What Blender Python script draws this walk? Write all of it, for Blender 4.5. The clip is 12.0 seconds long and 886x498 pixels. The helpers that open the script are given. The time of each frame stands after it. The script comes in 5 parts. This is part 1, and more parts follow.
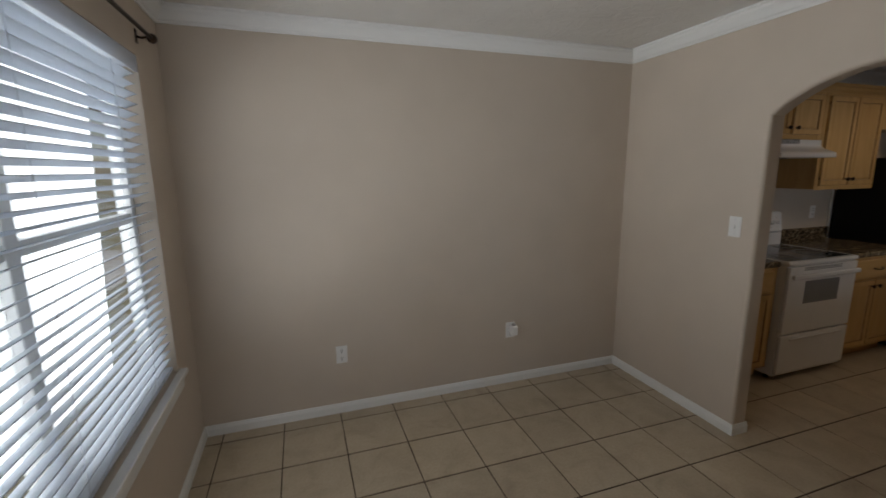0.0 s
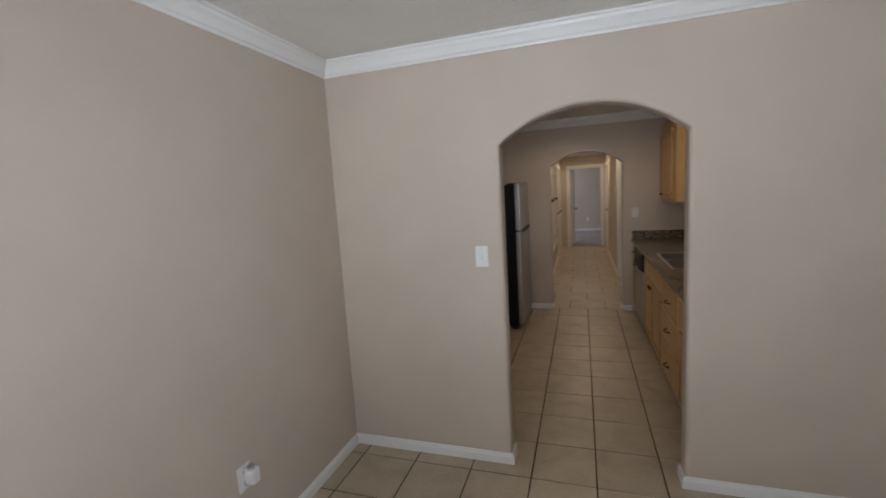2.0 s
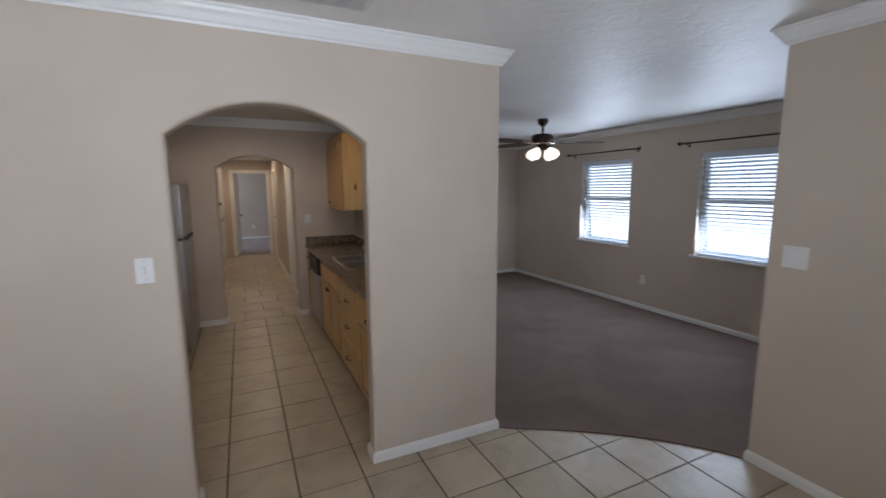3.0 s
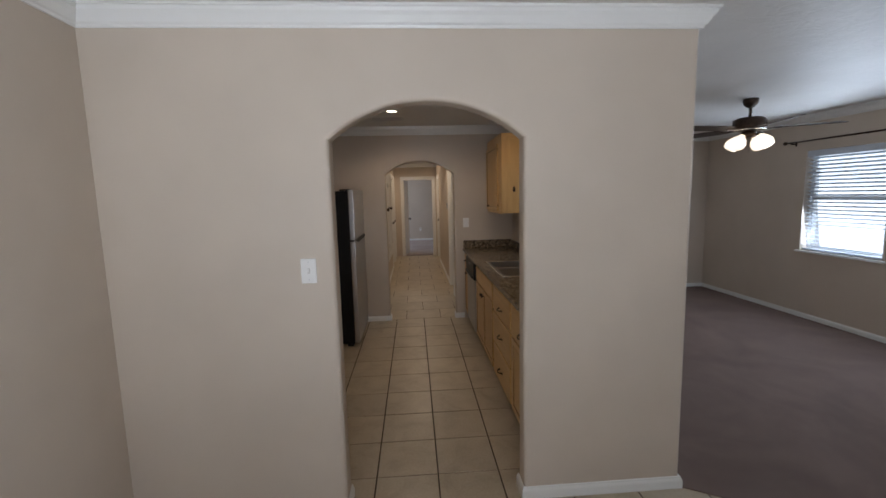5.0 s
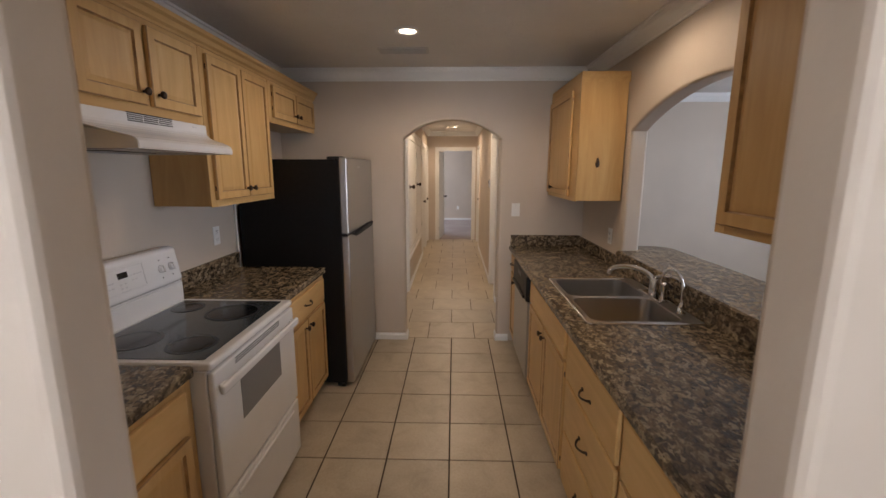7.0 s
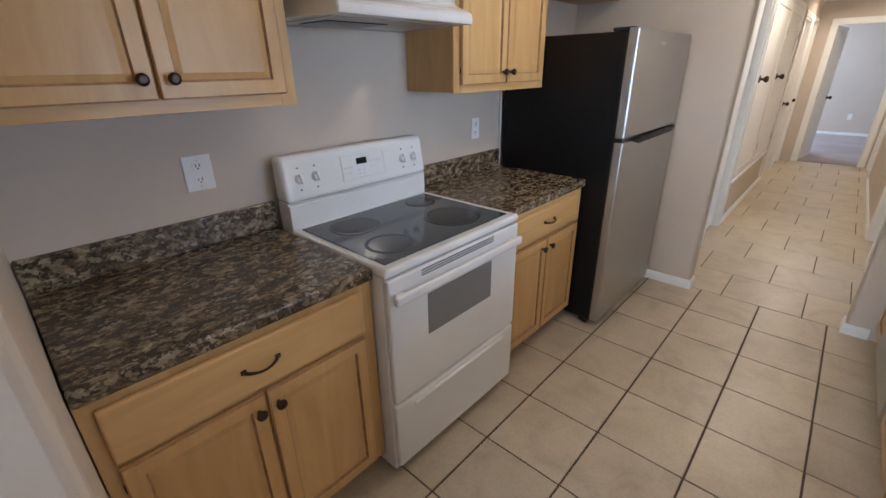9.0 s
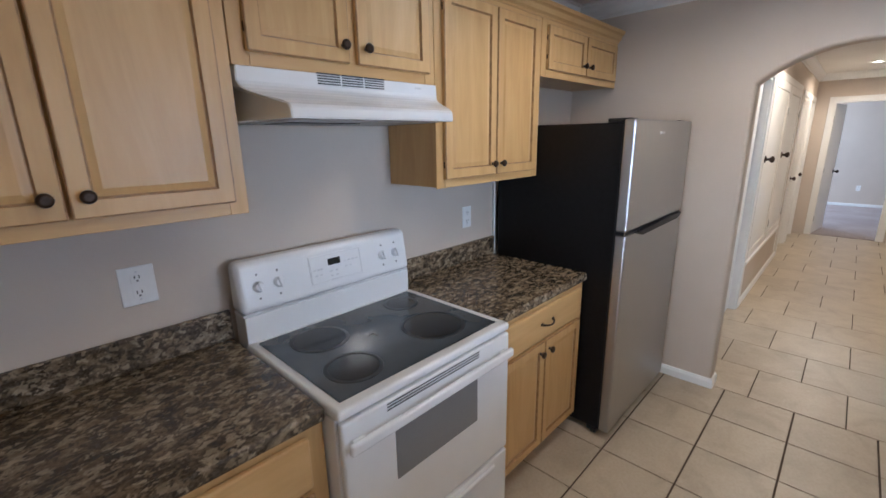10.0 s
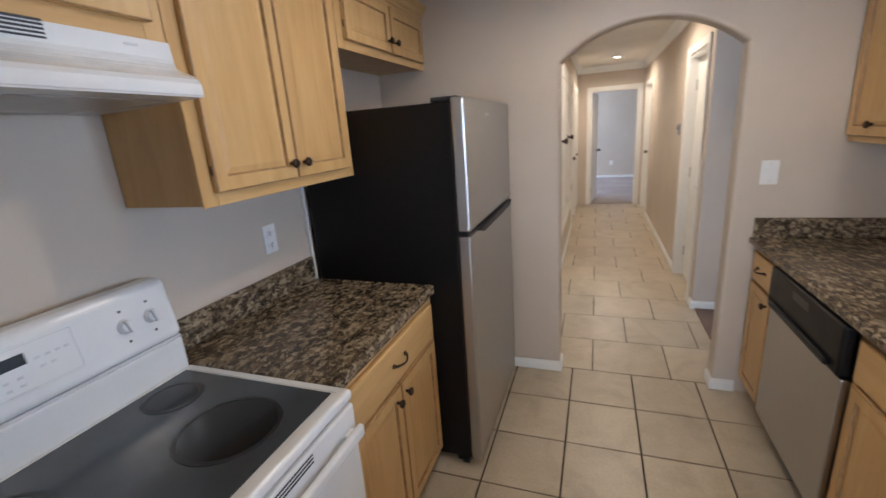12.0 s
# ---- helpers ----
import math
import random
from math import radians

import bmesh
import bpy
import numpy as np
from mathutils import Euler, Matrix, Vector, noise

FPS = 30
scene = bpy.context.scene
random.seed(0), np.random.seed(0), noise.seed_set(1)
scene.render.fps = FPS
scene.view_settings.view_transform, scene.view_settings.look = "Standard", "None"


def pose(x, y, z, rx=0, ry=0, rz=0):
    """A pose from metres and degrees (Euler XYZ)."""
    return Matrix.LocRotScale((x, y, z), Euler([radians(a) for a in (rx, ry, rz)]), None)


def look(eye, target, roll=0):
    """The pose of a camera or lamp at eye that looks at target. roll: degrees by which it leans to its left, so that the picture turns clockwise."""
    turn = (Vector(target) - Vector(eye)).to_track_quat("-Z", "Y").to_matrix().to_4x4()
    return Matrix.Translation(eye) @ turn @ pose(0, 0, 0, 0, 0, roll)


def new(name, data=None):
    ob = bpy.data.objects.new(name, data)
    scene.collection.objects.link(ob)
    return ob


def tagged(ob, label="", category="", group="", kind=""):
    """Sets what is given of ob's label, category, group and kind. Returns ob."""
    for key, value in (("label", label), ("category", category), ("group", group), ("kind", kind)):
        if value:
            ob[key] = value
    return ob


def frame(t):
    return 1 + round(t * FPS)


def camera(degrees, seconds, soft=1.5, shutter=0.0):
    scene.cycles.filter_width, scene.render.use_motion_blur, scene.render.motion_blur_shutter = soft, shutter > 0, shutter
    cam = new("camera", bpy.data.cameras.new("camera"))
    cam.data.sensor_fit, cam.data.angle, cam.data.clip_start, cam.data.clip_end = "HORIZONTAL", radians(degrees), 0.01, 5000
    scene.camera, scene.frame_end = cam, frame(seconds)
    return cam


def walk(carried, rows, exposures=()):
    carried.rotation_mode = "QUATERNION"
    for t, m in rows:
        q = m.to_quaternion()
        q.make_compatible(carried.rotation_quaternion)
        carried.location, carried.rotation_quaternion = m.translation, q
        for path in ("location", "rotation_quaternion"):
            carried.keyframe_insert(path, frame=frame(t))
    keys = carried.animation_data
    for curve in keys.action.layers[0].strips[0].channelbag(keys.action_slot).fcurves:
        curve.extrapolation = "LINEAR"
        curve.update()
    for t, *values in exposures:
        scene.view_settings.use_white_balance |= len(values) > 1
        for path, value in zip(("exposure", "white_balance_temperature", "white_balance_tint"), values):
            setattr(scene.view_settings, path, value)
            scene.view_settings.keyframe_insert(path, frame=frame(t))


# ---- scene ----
cam = camera(92.4, 12.0, 1.5, 0.2)
PATH = [
    (0, (-0.062, 0.016, 1.583), (0.562, 1.88, 1.218), -0.5),
    (0.5, (-0.13, 0.327, 1.602), (0.873, 2.033, 1.308), -0.3),
    (1, (-0.156, 0.687, 1.603), (1.071, 2.243, 1.331), -0.1),
    (1.5, (-0.137, 0.995, 1.621), (1.52, 2.088, 1.374), 0.2),
    (2, (-0.012, 1.245, 1.618), (1.87, 1.868, 1.355), -3.5),
    (2.5, (0.051, 1.388, 1.595), (2.025, 1.198, 1.337), -1.1),
    (3, (0.034, 1.373, 1.603), (1.825, 0.528, 1.325), -0.3),
    (3.2, (0.039, 1.357, 1.605), (1.744, 0.352, 1.319), -0.7),
    (4.8, (0.198, 1.281, 1.597), (2.161, 0.987, 1.352), -1.7),
    (5, (0.291, 1.283, 1.586), (2.271, 1.15, 1.336), -1.4),
    (5.5, (0.702, 1.286, 1.609), (2.683, 1.2, 1.347), 0.5),
    (6, (1.089, 1.208, 1.579), (3.068, 1.162, 1.291), 0.1),
    (6.5, (1.446, 1.163, 1.573), (3.417, 1.195, 1.234), 0.3),
    (7, (1.844, 1.172, 1.583), (3.81, 1.223, 1.219), 0.1),
    (7.5, (2.088, 1.102, 1.558), (4.012, 1.443, 1.127), 1.3),
    (7.7, (2.165, 1.053, 1.565), (3.998, 1.643, 1.022), 2.5),
    (9.3, (2.509, 1.09, 1.495), (3.843, 2.386, 0.759), -1.7),
    (9.5, (2.555, 1.124, 1.518), (3.904, 2.442, 0.851), -2.2),
    (10, (2.716, 1.162, 1.597), (4.11, 2.505, 1.093), -1.0),
    (10.5, (2.953, 1.089, 1.649), (4.343, 2.477, 1.27), -1.3),
    (11, (3.108, 1.077, 1.638), (4.499, 2.463, 1.261), -2.3),
    (11.5, (3.121, 1.195, 1.583), (4.639, 2.425, 1.158), -3.2),
    (12, (3.134, 1.427, 1.55), (4.941, 2.097, 1.014), -4.2),
]
EXPOSURES = [(0.0, -1.72, 7000, 13), (0.5, -1.08, 8100, 13), (1.0, -0.92, 7400, 13), (1.5, -0.95, 6900, 13), (2.0, -1.0, 6500, 14), (2.5, -0.92, 6250, 15), (3.2, -0.9, 6200, 15),
             (5.0, -0.95, 6450, 14), (6.0, -0.87, 6150, 11), (6.5, -0.75, 6350, 14), (7.0, -0.15, 6750, 18), (7.5, 0.6, 6800, 18), (7.7, 0.6, 6550, 13), (9.3, 0.5, 5550, 11), (9.5, 0.52, 5500, 11), (10.0, 0.55, 5350, 11), (10.5, 0.58, 5200, 12),
             (11.0, 0.6, 5450, 13), (11.5, 0.54, 5450, 12), (12.0, 0.42, 5700, 11)]
walk(cam, [(t, look(eye, target, roll)) for t, eye, target, roll in PATH], EXPOSURES)

# ---- world and daylight ----
CEIL = 2.43       # kitchen and hall
DCEIL = 2.42     # dining and living room
world = bpy.data.worlds.new("sky")
scene.world = world
world.use_nodes = True
wn = world.node_tree
sky = wn.nodes.new("ShaderNodeTexSky")
sky.sky_type = 'NISHITA'
sky.sun_disc = False
sky.sun_elevation, sky.sun_rotation = radians(62), radians(30)
wn.links.new(sky.outputs[0], wn.nodes["Background"].inputs[0])
wn.nodes["Background"].inputs[1].default_value = 0.15

sun = new("sun", bpy.data.lights.new("sun", 'SUN'))
sun.data.energy, sun.data.angle, sun.data.color = 5.0, radians(0.5), (1, 0.95, 0.88)
sun.matrix_world = look((0, 0, 20), (-5, -9, 0))


def area(name, eye, target, sx, sy, watts, color):
    lamp = new(name, bpy.data.lights.new(name, 'AREA'))
    lamp.data.shape, lamp.data.size, lamp.data.size_y = 'RECTANGLE', sx, sy
    lamp.data.energy, lamp.data.color = watts, color
    lamp.matrix_world = look(eye, target)
    return lamp


# daylight in the openings of the windows
area("daylight_dining", (-0.692, 1.35, 1.36), (2.3, 1.35, 1.45), 1.45, 1.40, 25, (0.92, 0.96, 1.0))
area("daylight_dining_sky", (-0.93, 1.415, 1.36), (2.3, 1.415, 1.2), 1.80, 1.45, 84, (0.80, 0.90, 1.0))
area("daylight_living_a", (4.66, -3.392, 1.43), (4.66, 0, 0.9), 0.93, 1.15, 50, (0.70, 0.84, 1.0))
area("daylight_living_sky_a", (4.66, -3.59, 1.43), (4.66, 0, 0.9), 0.93, 1.15, 11, (0.70, 0.84, 1.0))
area("daylight_living_b", (2.78, -3.392, 1.43), (2.78, 0, 0.9), 0.93, 1.15, 50, (0.70, 0.84, 1.0))
area("daylight_living_sky_b", (2.78, -3.59, 1.43), (2.78, 0, 0.9), 0.93, 1.15, 11, (0.70, 0.84, 1.0))
area("daylight_bedroom", (14.2, 3.6, 1.5), (14.2, 0, 1.1), 1.3, 1.3, 70, (0.74, 0.85, 1.0))


def spot_down(name, x, y, z, watts, color, radius=0.06):
    lamp = new(name, bpy.data.lights.new(name, 'SPOT'))
    lamp.data.energy, lamp.data.color, lamp.data.shadow_soft_size = watts, color, radius
    lamp.data.spot_size, lamp.data.spot_blend = radians(168), 0.5
    lamp.matrix_world = look((x, y, z), (x, y + 1e-4, 0))
    return lamp


WARM = (1.0, 0.83, 0.63)
# the third kitchen can is assumed: an unseen light added near the dining arch
CANS = [(4.655, 1.466), (4.107, 0.431), (3.05, 1.48)]
HALLWARM = (1.0, 0.80, 0.57)
HALL_CANS = [(10.55, 1.17), (7.5, 1.19)]
for (cx, cy), watts in zip(CANS, (24, 16, 4)):
    spot_down("can_lamp", cx, cy, CEIL - 0.03, watts, WARM)
for (cx, cy), watts in zip(HALL_CANS, (50, 42)):
    spot_down("hall_can_lamp", cx, cy, CEIL - 0.03, watts, HALLWARM)


# ---- materials ----
def material(name, rough=0.5, metal=0.0):
    m = bpy.data.materials.new(name)
    m.use_nodes = True
    nt = m.node_tree
    b = nt.nodes["Principled BSDF"]
    b.inputs["Roughness"].default_value, b.inputs["Metallic"].default_value = rough, metal
    return m, nt, b


def coords(nt, scale=(1, 1, 1), world_space=False):
    """Object (or generated world) coordinates in metres, stretched by scale."""
    mapping = nt.nodes.new("ShaderNodeMapping")
    mapping.inputs["Scale"].default_value = scale
    if world_space:
        g = nt.nodes.new("ShaderNodeNewGeometry")
        nt.links.new(g.outputs["Position"], mapping.inputs["Vector"])
    else:
        tc = nt.nodes.new("ShaderNodeTexCoord")
        nt.links.new(tc.outputs["Object"], mapping.inputs["Vector"])
    return mapping.outputs[0]


def noise_tex(nt, vec, scale, detail=4.0, rough=0.55, distort=0.0):
    n = nt.nodes.new("ShaderNodeTexNoise")
    n.inputs["Scale"].default_value, n.inputs["Detail"].default_value = scale, detail
    n.inputs["Roughness"].default_value, n.inputs["Distortion"].default_value = rough, distort
    nt.links.new(vec, n.inputs["Vector"])
    return n.outputs["Fac"]


def ramp(nt, fac, stops):
    r = nt.nodes.new("ShaderNodeValToRGB")
    while len(r.color_ramp.elements) < len(stops):
        r.color_ramp.elements.new(0.5)
    for e, (p, c) in zip(r.color_ramp.elements, stops):
        e.position, e.color = p, (*c, 1)
    nt.links.new(fac, r.inputs[0])
    return r.outputs[0]


def mix(nt, fac, a, b, mode='MIX'):
    m = nt.nodes.new("ShaderNodeMix")
    m.data_type, m.blend_type = 'RGBA', mode
    for sock, val in ((m.inputs[0], fac), (m.inputs[6], a), (m.inputs[7], b)):
        if isinstance(val, (int, float)):
            sock.default_value = val
        elif isinstance(val, tuple):
            sock.default_value = (*val, 1)
        else:
            nt.links.new(val, sock)
    return m.outputs[2]


def bump(nt, b, height, strength, dist):
    n = nt.nodes.new("ShaderNodeBump")
    n.inputs["Strength"].default_value, n.inputs["Distance"].default_value = strength, dist
    nt.links.new(height, n.inputs["Height"])
    nt.links.new(n.outputs[0], b.inputs["Normal"])


def paint(name, color, rough=0.6, spread=0.06, bump_d=0.0015, bump_scale=60.0):
    """Wall or trim paint: faint roller mottle and broad unevenness."""
    m, nt, b = material(name, rough)
    v = coords(nt, world_space=True)
    big, small = noise_tex(nt, v, 1.3, 3), noise_tex(nt, v, bump_scale, 5)
    dark = tuple(c * (1 - spread) for c in color)
    lite = tuple(min(1, c * (1 + spread)) for c in color)
    nt.links.new(ramp(nt, big, [(0.3, dark), (0.7, lite)]), b.inputs["Base Color"])
    r = nt.nodes.new("ShaderNodeMapRange")
    r.inputs["To Min"].default_value, r.inputs["To Max"].default_value = rough * 0.72, rough * 1.2
    nt.links.new(noise_tex(nt, v, 5, 5, 0.65), r.inputs["Value"])
    nt.links.new(r.outputs[0], b.inputs["Roughness"])
    bump(nt, b, small, 0.35, bump_d)
    return m


def texture_ceiling():
    m, nt, b = material("ceiling_texture", 0.5)
    v = coords(nt, world_space=True)
    lumps = noise_tex(nt, v, 9, 5, 0.6, 1.2)
    flat = ramp(nt, lumps, [(0.42, (0, 0, 0)), (0.56, (1, 1, 1))])
    nt.links.new(ramp(nt, noise_tex(nt, v, 2, 3), [(0.3, (0.71, 0.69, 0.655)), (0.7, (0.77, 0.75, 0.715))]), b.inputs["Base Color"])
    bump(nt, b, flat, 0.5, 0.004)
    return m


def plain(name, color, rough=0.5, metal=0.0, spread=0.08, scale=20.0, bump_d=0.0, coat=0.0):
    m, nt, b = material(name, rough, metal)
    v = coords(nt)
    n = noise_tex(nt, v, scale, 4)
    nt.links.new(ramp(nt, n, [(0.3, tuple(c * (1 - spread) for c in color)), (0.7, tuple(min(1, c * (1 + spread)) for c in color))]), b.inputs["Base Color"])
    r = nt.nodes.new("ShaderNodeMapRange")
    r.inputs["To Min"].default_value, r.inputs["To Max"].default_value = rough * 0.85, min(1, rough * 1.2)
    nt.links.new(noise_tex(nt, v, scale * 0.4, 3), r.inputs["Value"])
    nt.links.new(r.outputs[0], b.inputs["Roughness"])
    b.inputs["Coat Weight"].default_value = coat
    if bump_d:
        bump(nt, b, n, 0.4, bump_d)
    return m


def maple(name, along):
    """Honey maple: long grain along 'x', 'y' or 'z', cathedral waves and small flecks; each piece differs."""
    m, nt, b = material(name, 0.38)
    sc = {'x': (0.9, 8, 8), 'y': (8, 0.9, 8), 'z': (8, 8, 0.9)}[along]
    tc = nt.nodes.new("ShaderNodeTexCoord")
    info = nt.nodes.new("ShaderNodeObjectInfo")
    shift = nt.nodes.new("ShaderNodeVectorMath")
    shift.operation = 'MULTIPLY_ADD'
    nt.links.new(info.outputs["Random"], shift.inputs[0])
    shift.inputs[1].default_value = (17, 23, 31)
    nt.links.new(tc.outputs["Object"], shift.inputs[2])
    mp = nt.nodes.new("ShaderNodeMapping")
    mp.inputs["Scale"].default_value = sc
    nt.links.new(shift.outputs[0], mp.inputs["Vector"])
    v = mp.outputs[0]
    waves = noise_tex(nt, v, 1.0, 4, 0.55, 2.6)
    fine = noise_tex(nt, v, 5.0, 6, 0.6)
    c1 = ramp(nt, waves, [(0.25, (0.562, 0.345, 0.134)), (0.5, (0.636, 0.406, 0.169)), (0.75, (0.690, 0.462, 0.208))])
    c2 = ramp(nt, fine, [(0.3, (0.93, 0.90, 0.85)), (0.65, (1.0, 1.0, 1.0))])
    col = mix(nt, 0.8, c1, c2, 'MULTIPLY')
    tone = ramp(nt, info.outputs["Random"], [(0.0, (0.90, 0.87, 0.81)), (1.0, (1.0, 1.0, 1.0))])
    nt.links.new(mix(nt, 1.0, col, tone, 'MULTIPLY'), b.inputs["Base Color"])
    bump(nt, b, fine, 0.15, 0.0006)
    return m


def tile_material():
    m, nt, b = material("ceramic_tile", 0.36)
    v = coords(nt, world_space=True)
    info = nt.nodes.new("ShaderNodeObjectInfo")
    cloud = noise_tex(nt, v, 5.0, 6, 0.6, 0.6)
    fleck = noise_tex(nt, v, 70, 4)
    c = ramp(nt, cloud, [(0.25, (0.405, 0.335, 0.245)), (0.5, (0.505, 0.43, 0.322)), (0.78, (0.575, 0.50, 0.385))])
    c = mix(nt, 0.5, c, ramp(nt, fleck, [(0.35, (0.86, 0.83, 0.80)), (0.6, (1, 1, 1))]), 'MULTIPLY')
    c = mix(nt, 1.0, c, ramp(nt, info.outputs["Random"], [(0, (0.90, 0.89, 0.88)), (1, (1.03, 1.02, 1.0))]), 'MULTIPLY')
    nt.links.new(c, b.inputs["Base Color"])
    bump(nt, b, noise_tex(nt, v, 22, 4), 0.12, 0.002)
    return m


def laminate():
    """Mottled brown, black and cream stone-look laminate."""
    m, nt, b = material("granite_laminate", 0.26)
    v = coords(nt, (0.75, 1, 1), world_space=True)
    w = nt.nodes.new("ShaderNodeTexVoronoi")
    w.inputs["Scale"].default_value = 74
    warp = nt.nodes.new("ShaderNodeTexNoise")
    warp.inputs["Scale"].default_value, warp.inputs["Detail"].default_value = 70, 6
    nt.links.new(v, warp.inputs["Vector"])
    add = nt.nodes.new("ShaderNodeVectorMath")
    add.operation = 'MULTIPLY_ADD'
    nt.links.new(warp.outputs["Color"], add.inputs[0])
    add.inputs[1].default_value = (0.05, 0.04, 0.04)
    nt.links.new(v, add.inputs[2])
    nt.links.new(add.outputs[0], w.inputs["Vector"])
    sep = nt.nodes.new("ShaderNodeSeparateColor")
    nt.links.new(w.outputs["Color"], sep.inputs[0])
    cell = ramp(nt, sep.outputs[0], [(0.0, (0.012, 0.009, 0.006)), (0.34, (0.03, 0.021, 0.014)), (0.52, (0.10, 0.066, 0.036)), (0.70, (0.285, 0.208, 0.122)), (1.0, (0.60, 0.49, 0.335))])
    patch = ramp(nt, noise_tex(nt, v, 16, 7, 0.74, 1.2), [(0.42, (0.012, 0.009, 0.006)), (0.53, (0.095, 0.068, 0.043)), (0.64, (0.44, 0.345, 0.225))])
    fleck = ramp(nt, noise_tex(nt, v, 150, 5, 0.7), [(0.36, (0.02, 0.015, 0.01)), (0.5, (0.13, 0.095, 0.062)), (0.64, (0.42, 0.35, 0.26))])
    nt.links.new(mix(nt, 0.18, mix(nt, 0.45, cell, patch), fleck), b.inputs["Base Color"])
    bump(nt, b, noise_tex(nt, v, 140, 3), 0.10, 0.0008)
    return m


def brushed(name, color, rough, along):
    m, nt, b = material(name, rough, 1.0)
    sc = {'x': (1, 80, 80), 'z': (90, 90, 1)}[along]
    v = coords(nt, sc)
    n = noise_tex(nt, v, 6, 5)
    nt.links.new(ramp(nt, n, [(0.3, tuple(c * 0.9 for c in color)), (0.7, color)]), b.inputs["Base Color"])
    bump(nt, b, n, 0.08, 0.0006)
    return m


def carpet_material(name, a, c):
    m, nt, b = material(name, 0.95)
    v = coords(nt, world_space=True)
    fine = noise_tex(nt, v, 220, 4, 0.7)
    broad = noise_tex(nt, v, 1.6, 4, 0.6, 0.6)
    col = mix(nt, 0.5, ramp(nt, fine, [(0.3, a), (0.7, c)]), ramp(nt, broad, [(0.35, a), (0.65, c)]))
    nt.links.new(col, b.inputs["Base Color"])
    bump(nt, b, fine, 0.8, 0.006)
    return m


def glow(name, color, strength):
    m, nt, b = material(name, 0.5)
    b.inputs["Base Color"].default_value = (*color, 1)
    b.inputs["Emission Color"].default_value = (*color, 1)
    b.inputs["Emission Strength"].default_value = strength
    return m


def translucent(m, color, share):
    """Let a share of the light through a thin slat or shade."""
    nt = m.node_tree
    out = nt.nodes["Material Output"]
    t = nt.nodes.new("ShaderNodeBsdfTranslucent")
    t.inputs["Color"].default_value = (*color, 1)
    x = nt.nodes.new("ShaderNodeMixShader")
    x.inputs[0].default_value = share
    nt.links.new(nt.nodes["Principled BSDF"].outputs[0], x.inputs[1])
    nt.links.new(t.outputs[0], x.inputs[2])
    nt.links.new(x.outputs[0], out.inputs["Surface"])
    return m


def clear_glass(name, tint=(0.95, 0.97, 0.97)):
    m, nt, b = material(name, 0.02)
    b.inputs["Base Color"].default_value = (*tint, 1)
    b.inputs["Transmission Weight"].default_value = 1.0
    b.inputs["IOR"].default_value = 1.45
    return m


WALL = paint("beige_wall_paint", (0.57, 0.487, 0.403), 0.62)
CEILING = texture_ceiling()
TRIM = paint("white_trim_paint", (0.80, 0.80, 0.78), 0.35, 0.02, 0.0006, 40)
DOORPAINT = paint("white_door_paint", (0.78, 0.76, 0.72), 0.4, 0.02, 0.0006, 40)
TILE = tile_material()
GROUT = plain("grout", (0.088, 0.062, 0.042), 0.95, 0, 0.25, 12, 0.002)
CARPET = carpet_material("brown_carpet", (0.130, 0.086, 0.070), (0.220, 0.152, 0.127))
BEDCARPET = carpet_material("pale_bedroom_carpet", (0.30, 0.25, 0.235), (0.45, 0.39, 0.375))
MAPLE_X, MAPLE_Z = maple("maple_across", 'x'), maple("maple_upright", 'z')
# darker brown that paints the shadow lines of the maple doors
GROOVESHADE = plain("brown_groove_shade", (0.37, 0.215, 0.09), 0.45, 0, 0.3, 40)
# white door paint darkened, as painted shade in the panel grooves
DOORSHADE = plain("door_groove_shade", (0.66, 0.63, 0.58), 0.45, 0, 0.05)
LAMINATE = laminate()
STEEL = brushed("brushed_steel", (0.50, 0.49, 0.48), 0.36, 'z')
SINK_STEEL = brushed("sink_steel", (0.47, 0.46, 0.45), 0.30, 'x')
CHROME = plain("chrome", (0.78, 0.78, 0.78), 0.12, 1.0, 0.03)
BLACK = plain("black_enamel", (0.007, 0.007, 0.008), 0.42, 0, 0.2, 40, 0.0008)
BLACK.node_tree.nodes["Principled BSDF"].inputs["Specular IOR Level"].default_value = 0.25
BLACKPLASTIC = plain("black_plastic", (0.015, 0.015, 0.016), 0.3, 0, 0.2)
WHITE = plain("white_enamel", (0.76, 0.76, 0.76), 0.24, 0, 0.02, 6, 0, 0.3)
WHITEPLASTIC = plain("white_plastic", (0.78, 0.77, 0.75), 0.4, 0, 0.03)
HOBGLASS = plain("hob_glass", (0.050, 0.060, 0.070), 0.12, 0, 0.12, 9, 0, 0.2)
BURNER = plain("burner_zone", (0.009, 0.010, 0.012), 0.16, 0, 0.25, 30)
OVENGLASS = plain("oven_glass", (0.20, 0.20, 0.20), 0.15, 0, 0.06, 300)
DISPLAY = plain("dark_display", (0.01, 0.012, 0.011), 0.2)
SLOT = plain("slot_grey", (0.04, 0.04, 0.042), 0.6)
MARK = plain("grey_marking", (0.60, 0.60, 0.61), 0.5)
BRONZE = plain("oil_rubbed_bronze", (0.055, 0.035, 0.025), 0.38, 0.8, 0.3, 60)
DARKGAP = plain("dark_recess", (0.02, 0.018, 0.016), 0.9)
BLIND = translucent(plain("blind_vinyl", (0.70, 0.735, 0.78), 0.45, 0, 0.02), (0.70, 0.76, 0.84), 0.30)
VENTPAINT = plain("vent_paint", (0.62, 0.60, 0.57), 0.5, 0, 0.04)
GREYSTEEL = plain("hinge_steel", (0.42, 0.41, 0.40), 0.4, 0.9)
LAMPGLOW = glow("lamp_glow", (1.0, 0.86, 0.66), 14.0)
